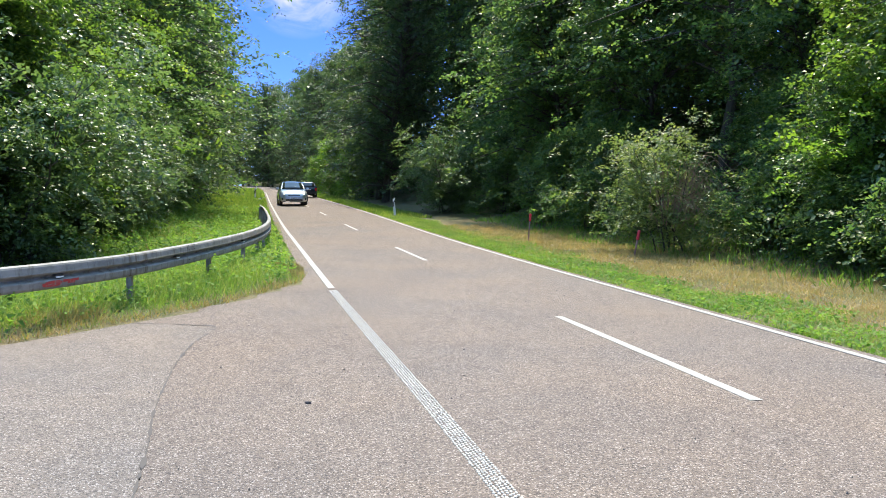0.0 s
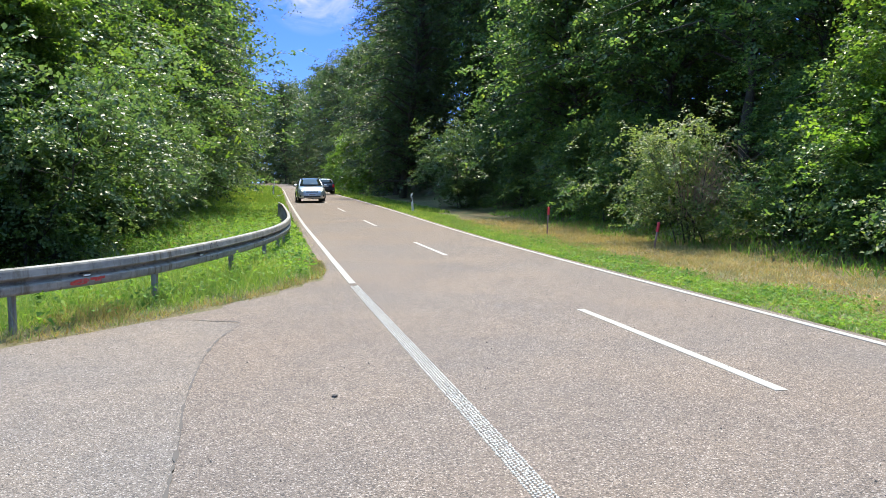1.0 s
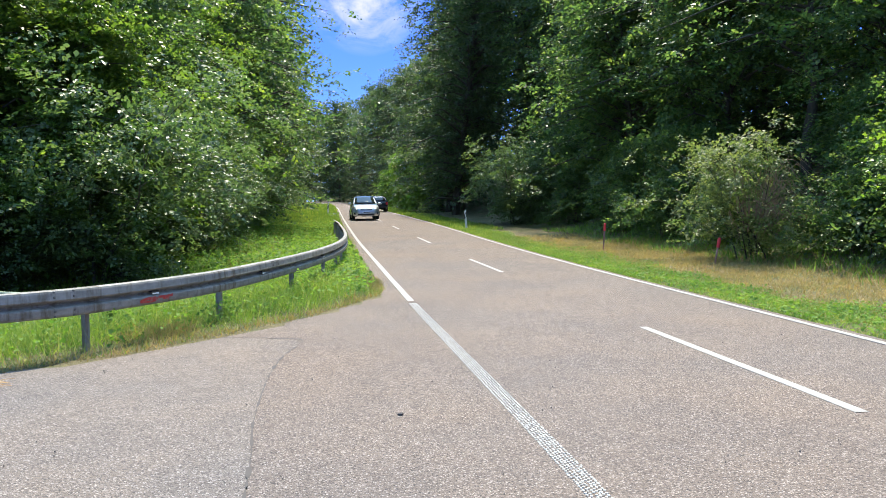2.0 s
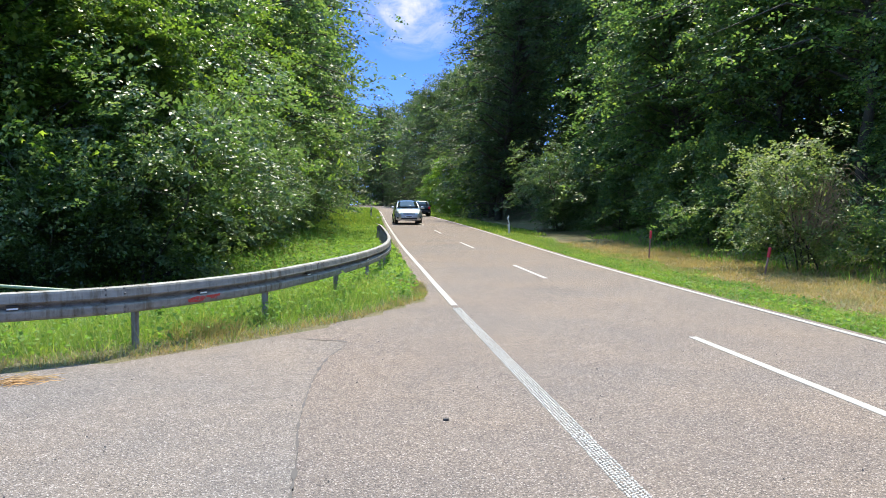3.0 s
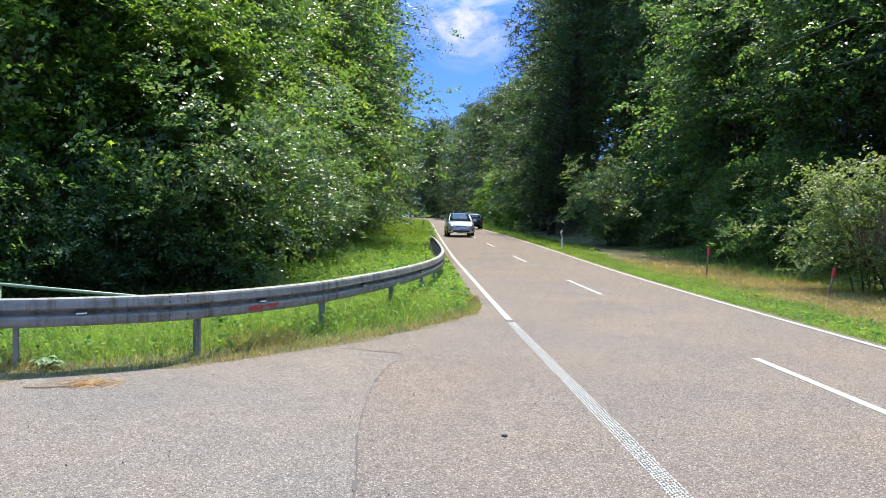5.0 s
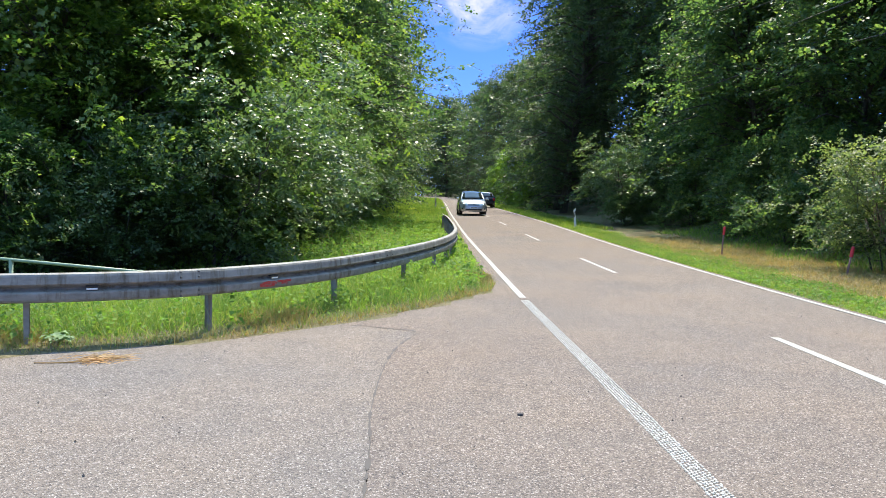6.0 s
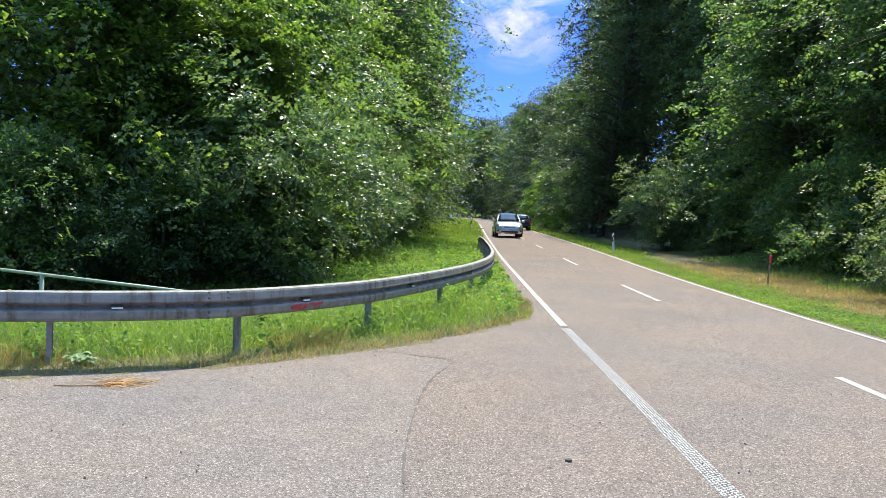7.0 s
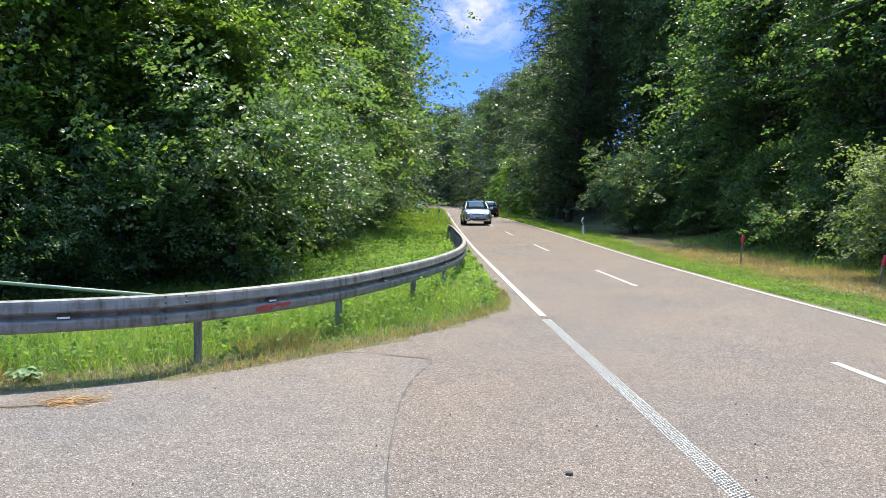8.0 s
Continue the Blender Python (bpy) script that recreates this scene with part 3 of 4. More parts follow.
plant(make_tree("dark_bush", 6, 5.0, 2.4, 0.03, 70, 6, 52, 0.120, M["leaf_beech"], "dense dark green bush beside the verge", "shrub", stems=3),
      [(9.2, 48.6, 0, 1.1), (-12.6, 17.6, 200, 0.72), (-15.8, 17.0, 20, 0.8), (10.8, 28.8, 100, 0.75), (9.4, 34.0, 200, 0.8), (11.7, 20.8, 20, 0.8), (10.7, 16.8, 140, 0.75), (9.8, 12.0, 260, 0.6), (9.2, 42.5, 330, 0.8)])
plant(make_tree("young_beech", 7, 8, 3.0, 0.12, 60, 6, 78, 0.12, M["leaf_maple"], "young tree with bright leaves overhanging the verge"),
      [(11.0, 16.2, 0, 1.0), (10.6, 10.5, 140, 0.85)])
plant(make_tree("low_bramble", 12, 1.9, 1.3, 0.05, 44, 5, 60, 0.095, M["leaf_beech"], "low dark bramble thicket at the edge of the dry verge", "shrub", stems=5, ragged=0.5),
      [(9.0, 18.4, 0, 1.0), (8.7, 15.2, 80, 1.0), (8.2, 12.2, 190, 0.9), (7.6, 9.4, 250, 0.8), (9.2, 24.6, 40, 1.2), (8.9, 29.0, 310, 1.2), (9.6, 13.6, 20, 1.3), (9.9, 17.0, 120, 1.3)])
plant(make_tree("lime_tree", 13, 29, 4.5, 0.05, 150, 7, 39, 0.24, M["leaf_far"], "very tall deciduous tree with a steep flank beside the road", fine_to=40.0, shape=0.2),
      [(6.6, 69, 0, 1.0), (7.3, 84, 120, 1.12), (14.0, 62, 250, 1.0), (7.2, 77, 40, 1.05), (15.0, 52, 200, 0.9)])
plant(make_tree("beech_sapling", 14, 4.8, 1.7, 0.40, 26, 5, 60, 0.12, M["leaf_bright"], "slender sapling with lime-green leaves in the sun", ragged=0.5),
      [(9.1, 15.8, 0, 0.85)])
# farther along and behind: coarser foliage
plant(make_tree("forest_tree", 8, 21, 4.8, 0.05, 100, 7, 31, 0.26, M["leaf_far"], "tall deciduous forest tree", fine_to=30.0, shape=0.45),
      [(-14, 34, 0, 0.7), (-14.5, 42, 70, 0.95), (-9.8, 50, 140, 0.95), (-9.9, 58, 210, 1.0), (-10.2, 68, 280, 1.0), (-10.6, 80, 350, 1.0), (-11, 93, 60, 1.0), (-12, 108, 130, 1.0), (-14, 124, 200, 1.0), (-20, 30, 20, 0.6),
       (8.6, 86, 110, 1.0), (8.0, 98, 180, 1.0), (7.6, 111, 250, 1.0), (6.4, 126, 320, 1.0), (4.3, 141, 30, 1.0), (0.5, 154, 100, 0.9),
       (17, 37, 15, 0.8), (16.5, 47, 85, 0.95), (15.5, 57, 155, 1.0), (15, 68, 225, 1.05), (20, 27, 295, 0.7), (17.5, 21.5, 35, 0.6), (24, 22, 145, 0.8), (21, 17, 5, 0.6), (18, 10, 75, 0.55), (22, 34, 50, 1.0), (27, 40, 160, 1.1), (31, 33, 210, 1.1), (28, 25, 270, 1.0), (34, 44, 330, 1.1), (27, 50, 20, 1.1), (20, 62, 190, 1.0), (20, 74, 80, 1.1), (-2.0, 187, 40, 1.1), (-4.5, 205, 90, 1.1), (-10, 229, 150, 1.1), (-14, 246, 10, 1.2), (-16.5, 176, 230, 1.0), (-21, 192, 300, 1.1), (-17, 141, 20, 1.0), (-15.5, 152, 75, 1.0)])
plant(make_tree("forest_tree", 9, 25, 6.0, 0.04, 80, 7, 15, 0.48, M["leaf_far"], "distant tall deciduous forest tree", fine_to=40.0, shape=0.5),
      [(-18, 50, 0, 1.0), (-18, 64, 50, 1.0), (-18, 79, 100, 1.0), (-19, 96, 150, 1.0), (-22, 116, 200, 1.0), (-24, 140, 250, 0.9), (-22, 38, 300, 0.8), (-27, 26, 30, 0.7),
       (16, 80, 20, 1.0), (16, 95, 70, 1.0), (15, 112, 120, 1.0), (13, 130, 170, 1.0), (10, 148, 220, 1.0), (5, 168, 270, 1.0), (-3, 178, 320, 0.95), (-11, 188, 10, 1.0), (-18, 200, 60, 1.0), (-27, 195, 110, 1.0), (-30, 165, 160, 1.0),
       (3, 195, 210, 1.0), (-8, 215, 260, 1.0), (22, 42, 310, 0.8), (24, 58, 0, 1.0), (26, 30, 50, 0.7), (-22, 225, 0, 1.05), (14, 185, 0, 1.0), (-16, 160, 40, 0.9), (-22, 178, 80, 0.95), (-13.5, 163, 20, 0.8), (-34, 215, 0, 1.0), (-40, 185, 90, 1.0), (0, 222, 45, 1.1), (12, 210, 145, 1.1)])
plant(make_tree("bright_sapling", 10, 6.5, 2.2, 0.05, 50, 6, 32, 0.22, M["leaf_bright"], "bright green young tree catching the sun", fine_to=30.0),
      [(4.4, 92, 0, 1.0), (4.9, 80, 120, 0.75), (-8.6, 62, 20, 0.6), (3.2, 106, 200, 0.8), (-12, 150, 60, 0.9)])


# ---- grass ----
def blades(name, spots, height, width, material, label, rng, lean=0.35, category="grass"):
    """One sheet of leaning grass blades, rooted at spots (n x 3)."""
    n = len(spots)
    az = rng.uniform(0, 2 * math.pi, n)
    d = np.stack([np.cos(az), np.sin(az), np.zeros(n)], 1)
    turn = rng.uniform(0, 2 * math.pi, n)
    s = np.stack([np.cos(turn), np.sin(turn), np.zeros(n)], 1)
    h = (height * rng.uniform(0.45, 1.2, n))[:, None]
    w = (width * rng.uniform(0.7, 1.3, n))[:, None]
    bend = rng.uniform(0.1, 1.0, n)[:, None] * lean * 2
    up = np.array([0, 0, 1.0])
    v = np.empty((n, 3, 3))
    v[:, 0], v[:, 1] = spots - s * w, spots + s * w
    v[:, 2] = spots + up * h * (1.0 - 0.25 * bend) + d * h * bend
    idx = np.arange(n * 3).reshape(-1, 3)
    return tagged(link(name, tris(name, v.reshape(-1, 3), idx), material), label, category, kind="stuff")


def scatter(n, x0, x1, y0, y1, keep, rng):
    out = []
    while len(out) < n:
        x, y = rng.uniform(x0, x1), rng.uniform(y0, y1)
        if rng.uniform() < keep(x, y):
            out.append((x, y, z_ground(x, y) - 0.01))
    return np.array(out)


def left_depth(x, y):
    """How far inside the verge beside the side road and the main road a place lies; negative on the asphalt."""
    a = eased(y, ROAD_L) - 0.30 - x
    if y < 15.6:
        a = min(a, (y - rim_y(x)) * 0.85)
    return a


def right_depth(x, y):
    return x - eased(y, ROAD_R) - 0.17


def make_grass():
    rng = np.random.default_rng(11)
    clump = lambda x, y, f: 0.5 + 0.5 * noise.noise((x * f, y * f, 7.0))

    def near(x, y):
        d = left_depth(x, y)
        return 0.0 if d < 0.02 else min(1.0, 0.35 + 0.9 * d) * (0.45 + 0.75 * clump(x, y, 1.3))

    s = scatter(115000, -14, -2.8, 6.0, 19.0, near, rng)
    tall = np.array([step(0.1, 1.1, left_depth(x, y)) * (0.6 + 0.8 * clump(x, y, 0.9)) for x, y, _ in s])
    blades("verge_grass", s, 0.10 + 0.26 * tall, 0.0042, M["grass"], "lush green grass under the guardrail", rng, 0.6)
    s = scatter(45000, -9.0, -2.8, 19.0, 70.0, lambda x, y: 0.0 if left_depth(x, y) < 0.06 else (1.0 - (y - 19) / 75) * (0.35 + 0.8 * clump(x, y, 0.8)), rng)
    blades("verge_grass", s, 0.17 + 0.004 * (s[:, 1] - 19), 0.008 + 0.0005 * (s[:, 1] - 19), M["grass"], "bright green grass strip beside the road", rng)
    s = scatter(9000, -9.0, -2.8, 60.0, 125.0, lambda x, y: 0.0 if left_depth(x, y) < 0.06 else 1.0, rng)
    blades("verge_grass", s, 0.40, 0.06, M["grass"], "distant grass strip beside the road", rng)
    # dry rim along the asphalt
    s = scatter(9500, -14, -2.8, 6.0, 17.0, lambda x, y: (lambda d: 0.0 if d < -0.05 or d > 1.3 else ((0.2 + 0.5 * clump(x, y, 1.6)) if d < 0.25 else 0.9 * step(0.5, 0.72, clump(x, y, 0.8)) * step(1.2, 0.4, d)))(left_depth(x, y)), rng)
    blades("dry_grass", s, 0.12 + 0.10 * np.array([step(0.1, 0.5, left_depth(x, y)) for x, y, _ in s]), 0.0042, M["straw"], "dry brownish grass along the asphalt edge", rng, 0.6)
    s = scatter(2600, -9, -5.2, 17.0, 40.0, lambda x, y: 0.9 if left_depth(x, y) > 2.4 else 0.0, rng)
    blades("dry_grass", s, 0.30, 0.012, M["straw"], "dry grass beneath the trees", rng, 0.6)

    # right verge: green beside the road, mown and dry farther out
    def green(x, y):
        d = right_depth(x, y)
        return 0.0 if d < 0.03 else step(2.3, 1.1, d + 0.9 * noise.noise((x * 0.8, y * 0.5, 1.0))) * (0.12 + 1.1 * clump(x, y, 1.5) ** 1.5) * (1.0 if y < 25 else 0.55)

    s = scatter(120000, 1.9, 6.5, 4.0, 42.0, green, rng)
    blades("verge_grass", s, 0.050 + 0.0022 * s[:, 1], 0.0030 + 0.00018 * s[:, 1], M["grass"], "short green grass beside the white edge line", rng, 0.7)
    s = scatter(13000, 0.5, 6.0, 42.0, 120.0, lambda x, y: (lambda d: 0.0 if d < 0.03 else step(3.2, 1.6, d) * (1.2 - y / 120))(right_depth(x, y)), rng)
    blades("verge_grass", s, 0.20, 0.03 + 0.0004 * s[:, 1], M["grass"], "distant green verge grass", rng)

    def dry(x, y):
        d = right_depth(x, y)
        return (0.18 + 0.82 * step(0.7, 1.6, d + 0.6 * noise.noise((x * 0.8, y * 0.5, 1.0)))) * step(0.03, 0.1, d) * (0.35 + 0.8 * clump(x, y, 1.0)) * step(6.4, 4.8, d) * step(36, 27, y + 3.0 * noise.noise((x * 0.5, y * 0.3, 5.0)))

    s = scatter(80000, 2.5, 9.5, 4.0, 37.0, dry, rng)
    blades("dry_grass", s, 0.09 + 0.002 * s[:, 1], 0.0032 + 0.00022 * s[:, 1], M["straw"], "mown sun-dried grass in front of the bushes", rng, 0.9)
    # flowering stalks and leafy herbs standing out of the left verge
    s = scatter(3800, -13, -2.9, 7.0, 26.0, lambda x, y: 0.0 if left_depth(x, y) < 0.25 else 0.2 + clump(x, y, 1.1) ** 2, rng)
    blades("seed_stalks", s, 0.46, 0.0035, M["stalk"], "pale flowering grass stalks in the verge", rng, 0.3)
    s = scatter(420, -12, -3.0, 7.6, 24.0, lambda x, y: 0.0 if left_depth(x, y) < 0.35 else clump(x, y, 0.9) ** 3, rng)
    k_ = 26
    up_ = np.tile(np.linspace(0.12, 1.0, k_), len(s))
    tall = np.repeat(rng.uniform(0.20, 0.52, len(s)), k_)
    turn = rng.uniform(0, 2 * math.pi, len(s) * k_)
    out_ = np.stack([np.cos(turn), np.sin(turn), np.zeros(len(turn))], 1)
    reach = (0.035 + 0.09 * (1 - up_)) * rng.uniform(0.5, 1.3, len(turn))
    c = np.repeat(s, k_, 0) + out_ * reach[:, None] + np.stack([np.zeros(len(turn)), np.zeros(len(turn)), up_ * tall], 1)
    me = leaves_mesh("meadow_herbs", c, np.array([0, 0, 1.0]) + 0.5 * out_ + rng.normal(0, 0.25, c.shape), out_ - np.array([0, 0, 0.2]), 0.075 * rng.uniform(0.6, 1.3, len(turn)) * (1.2 - 0.6 * up_), rng)
    tagged(link("meadow_herbs", me, M["weed"]), "leafy upright herbs among the verge grass", "weeds", kind="stuff")
    # taller weeds at the foot of the bushes
    s = scatter(9000, 5.0, 12.0, 6.0, 40.0, lambda x, y: step(3.9, 5.0, right_depth(x, y) + 0.8 * noise.noise((x, y * 0.5, 2.0))), rng)
    blades("tall_weeds", s, 0.30, 0.016, M["weed"], "tall weeds at the foot of the bushes", rng, 0.5)
    s = scatter(5000, -18.0, -6.0, 14.0, 40.0, lambda x, y: step(2.8, 3.8, left_depth(x, y)), rng)
    blades("tall_weeds", s, 0.5, 0.022, M["weed"], "tall weeds at the foot of the trees", rng, 0.5)
    # herb leaves and small white flowers in the verge
    s = scatter(20000, -13, -2.9, 7.0, 24.0, lambda x, y: 0.0 if left_depth(x, y) < 0.3 else clump(x, y, 1.7) ** 2, rng)
    n = len(s)
    c = s + np.stack([np.zeros(n), np.zeros(n), rng.uniform(0.04, 0.26, n)], 1)
    me = leaves_mesh("herb_leaves", c, np.array([0, 0, 1.0]) + rng.normal(0, 0.5, (n, 3)), rng.normal(0, 1, (n, 3)), rng.uniform(0.03, 0.07, n), rng)
    tagged(link("herb_leaves", me, M["weed"]), "broad herb leaves among the grass", "weeds", kind="stuff")
    s = scatter(16000, -9, -2.9, 15.0, 48.0, lambda x, y: 0.0 if left_depth(x, y) < 0.15 else (0.15 + clump(x, y, 1.2) ** 2) * (1.1 - y / 60), rng)
    n = len(s)
    c = s + np.stack([np.zeros(n), np.zeros(n), rng.uniform(0.05, 0.28, n)], 1)
    me = leaves_mesh("herb_leaves", c, np.array([0, 0, 1.0]) + rng.normal(0, 0.5, (n, 3)), rng.normal(0, 1, (n, 3)), rng.uniform(0.05, 0.11, n), rng)
    tagged(link("herb_leaves", me, M["weed"]), "broad herb leaves on the strip behind the guardrail", "weeds", kind="stuff")
    s = scatter(9000, 2.1, 5.0, 5.0, 32.0, lambda x, y: green(x, y) * clump(x, y, 2.1), rng)
    n = len(s)
    c = s + np.stack([np.zeros(n), np.zeros(n), rng.uniform(0.02, 0.09, n)], 1)
    me = leaves_mesh("herb_leaves", c, np.array([0, 0, 1.0]) + rng.normal(0, 0.5, (n, 3)), rng.normal(0, 1, (n, 3)), rng.uniform(0.03, 0.07, n), rng)
    tagged(link("herb_leaves", me, M["weed"]), "low clover and herb leaves beside the road", "weeds", kind="stuff")
    s = scatter(170, -12, -2.9, 7.5, 30.0, lambda x, y: 0.0 if left_depth(x, y) < 0.3 else clump(x, y, 0.7) ** 3, rng)
    n = len(s)
    c = s + np.stack([np.zeros(n), np.zeros(n), rng.uniform(0.18, 0.36, n)], 1)
    me = leaves_mesh("wild_flowers", c, np.array([0, 0, 1.0]) + rng.normal(0, 0.3, (n, 3)), rng.normal(0, 1, (n, 3)), rng.uniform(0.010, 0.018, n), rng)
    tagged(link("wild_flowers", me, M["petal"]), "small white wild flowers in the grass", "flowers", kind="stuff")


make_grass()


# ---- guardrail ----
RAIL = [(-16.5, 6.0), (-12.0, 7.45), (-9.5, 8.15), (-8.1, 8.55), (-7.25, 8.88), (-6.35, 9.48), (-5.45, 10.82), (-4.9, 12.1), (-4.22, 14.35), (-3.76, 17.0), (-3.52, 19.7), (-3.44, 23.0), (-3.50, 28.0), (-3.62, 33.0), (-3.80, 36.0)]
PROFILE = [(-0.012, 0.752), (0.004, 0.757), (0.030, 0.755), (0.064, 0.744), (0.073, 0.722), (0.078, 0.660), (0.081, 0.645), (0.072, 0.631), (0.016, 0.606), (0.006, 0.593), (0.014, 0.580),
           (0.066, 0.560), (0.079, 0.550), (0.081, 0.535), (0.075, 0.480), (0.064, 0.456), (0.022, 0.443), (0.004, 0.440), (-0.012, 0.445)]
PROFILE = [(d, 0.598 + (z_ - 0.598) * 0.91) for d, z_ in PROFILE]


def rail_depth(z):
    """How far the beam's face stands out at height z."""
    return float(np.interp(z, [q[1] for q in reversed(PROFILE[1:-1])], [q[0] for q in reversed(PROFILE[1:-1])]))


def make_guardrail():
    root = thing("guardrail", label="weathered galvanised steel guardrail curving round the verge", category="guardrail")
    line = smooth_line([(x, y, 0.0) for x, y in RAIL], 24)
    arc = [0.0]
    for a, b in zip(line, line[1:]):
        arc.append(arc[-1] + (b - a).length)

    def at(s):
        i = min(len(line) - 2, max(0, int(np.searchsorted(arc, s)) - 1))
        t = (s - arc[i]) / (arc[i + 1] - arc[i])
        p_ = line[i].lerp(line[i + 1], t)
        a, b = line[max(0, i - 3)], line[min(len(line) - 1, i + 4)]
        d = (b - a).normalized()
        return p_, d, Vector((d.y, -d.x, 0))

    def near_s(x, y):
        return arc[min(range(len(line)), key=lambda i: (line[i] - Vector((x, y, 0))).length)]

    def lift(p_):
        return z_road(p_.y) * 0.9 - 0.022 + 0.042 * step(10, 15, p_.y)

    joint = near_s(-6.42, 9.43)
    cuts = sorted({joint + 4.0 * k_ for k_ in range(-4, 9) if 0 < joint + 4.0 * k_ < arc[-1]} | {0.0, arc[-1]})
    for ci, (s0, s1) in enumerate(zip(cuts, cuts[1:])):
        n = max(2, int((s1 - s0) / 0.20))
        bm = bmesh.new()
        grid = []
        for k_ in range(n + 1):
            s = s0 - (0.16 if s0 > 0 else 0) * (1 - k_ / n) + (s1 - s0) * k_ / n
            p_, d, o = at(s)
            over = 0.004 * (k_ == 0 or s < s0 + 0.12)
            grid.append([[bm.verts.new(p_ + o * (q + over - th) + Vector((0, 0, z_ + lift(p_)))) for q, z_ in PROFILE] for th in (0.0, 0.0035)])
        for a, b in zip(grid, grid[1:]):
            for j in range(len(PROFILE) - 1):
                bm.faces.new((a[0][j], b[0][j], b[0][j + 1], a[0][j + 1]))
                bm.faces.new((a[1][j], a[1][j + 1], b[1][j + 1], b[1][j]))
            for j in (0, len(PROFILE) - 1):
                f = (a[0][j], a[1][j], b[1][j], b[0][j])
                bm.faces.new(f if j == 0 else f[::-1])
        for g in (grid[0], grid[-1]):
            for j in range(len(PROFILE) - 1):
                bm.faces.new((g[0][j], g[0][j + 1], g[1][j + 1], g[1][j]))
        bmesh.ops.recalc_face_normals(bm, faces=bm.faces)
        beam = part("beam", bm, M["zinc"], root)
        if s0 > 0:
            for ds in (-0.11, 0.08):
                for z_ in (0.722, 0.668, 0.528, 0.475):
                    p_, d, o = at(s0 + ds)
                    bm = bmesh.new()
                    depth = rail_depth(z_) + 0.006
                    bmesh.ops.create_cone(bm, cap_ends=True, segments=8, radius1=0.015, radius2=0.009, depth=0.012,
                                          matrix=Matrix.Translation(p_ + o * depth + Vector((0, 0, z_ + lift(p_)))) @ Vector((0, 0, 1)).rotation_difference(o).to_matrix().to_4x4())
                    part("bolt", bm, M["zinc_dark"], beam)
    posts = [near_s(-11.5, 7.6), near_s(-9.7, 8.1), near_s(-7.74, 8.7), near_s(-6.22, 9.62), near_s(-5.1, 11.5), near_s(-4.33, 13.9), near_s(-3.85, 16.3)]
    posts += [posts[-1] + 2.0 * k_ for k_ in range(1, 11) if posts[-1] + 2.0 * k_ < arc[-1] - 0.2]
    for s in posts:
        p_, d, o = at(s)
        m = Matrix((( d.x, o.x, 0, p_.x), (d.y, o.y, 0, p_.y), (0, 0, 1, lift(p_)), (0, 0, 0, 1)))
        bm = bmesh.new()
        box(bm, -0.026, -0.022, -0.105, -0.035, -0.5, 0.70)
        box(bm, -0.022, 0.022, -0.040, -0.035, -0.5, 0.70)
        box(bm, -0.022, 0.022, -0.105, -0.100, -0.5, 0.70)
        bm.transform(m)
        post = part("post", bm, M["zinc"], root)
        bm = bmesh.new()
        box(bm, -0.05, 0.05, -0.034, 0.004, 0.56, 0.64, 0.004)
        bm.transform(m)
        part("spacer", bm, M["zinc_dark"], post)
    # small reflectors sitting in the fold of the beam
    for x, y in ((-7.2, 8.9), (-5.75, 10.3), (-4.75, 12.5), (-4.0, 15.6)):
        p_, d, o = at(near_s(x, y))
        m = Matrix(((d.x, o.x, 0, p_.x), (d.y, o.y, 0, p_.y), (0, 0, 1, lift(p_)), (0, 0, 0, 1)))
        bm = bmesh.new()
        box(bm, -0.055, 0.055, 0.006, 0.074, 0.602, 0.616, 0.002)
        bm.transform(m)
        holder = part("reflector", bm, M["trim_black"], root, "small dark reflector holder")
        bm = bmesh.new()
        box(bm, -0.05, 0.05, 0.07, 0.078, 0.576, 0.592, 0.002)
        bm.transform(m)
        part("reflective_strip", bm, M["plate"], holder, "pale reflective strip")
    # red scrawl on the lower fold
    s_mid = near_s(-5.78, 10.28)
    strokes = [[(-0.24, 0.515), (-0.12, 0.533), (0.02, 0.524)], [(-0.24, 0.513), (-0.20, 0.505), (-0.10, 0.500), (0.0, 0.508)], [(0.03, 0.540), (0.14, 0.536), (0.26, 0.540)],
               [(0.10, 0.520), (0.20, 0.518)], [(0.19, 0.542), (0.17, 0.520), (0.19, 0.502)], [(-0.20, 0.528), (-0.10, 0.540), (0.0, 0.536)]]
    bm = bmesh.new()
    for st in strokes:
        pts = smooth_line([(u, v, 0) for u, v in st], 6)
        prev = None
        for q in pts:
            p_, d, o = at(s_mid + q.x)
            depth = max(rail_depth(q.y + 0.013), rail_depth(q.y - 0.013)) + 0.004
            pair = [bm.verts.new(p_ + o * depth + Vector((0, 0, q.y + dz + lift(p_)))) for dz in (-0.013, 0.013)]
            if prev:
                bm.faces.new((prev[0], pair[0], pair[1], prev[1]))
            prev = pair
    part("red_scrawl", bm, M["graffiti"], root, "faded red spray-paint marks")


make_guardrail()


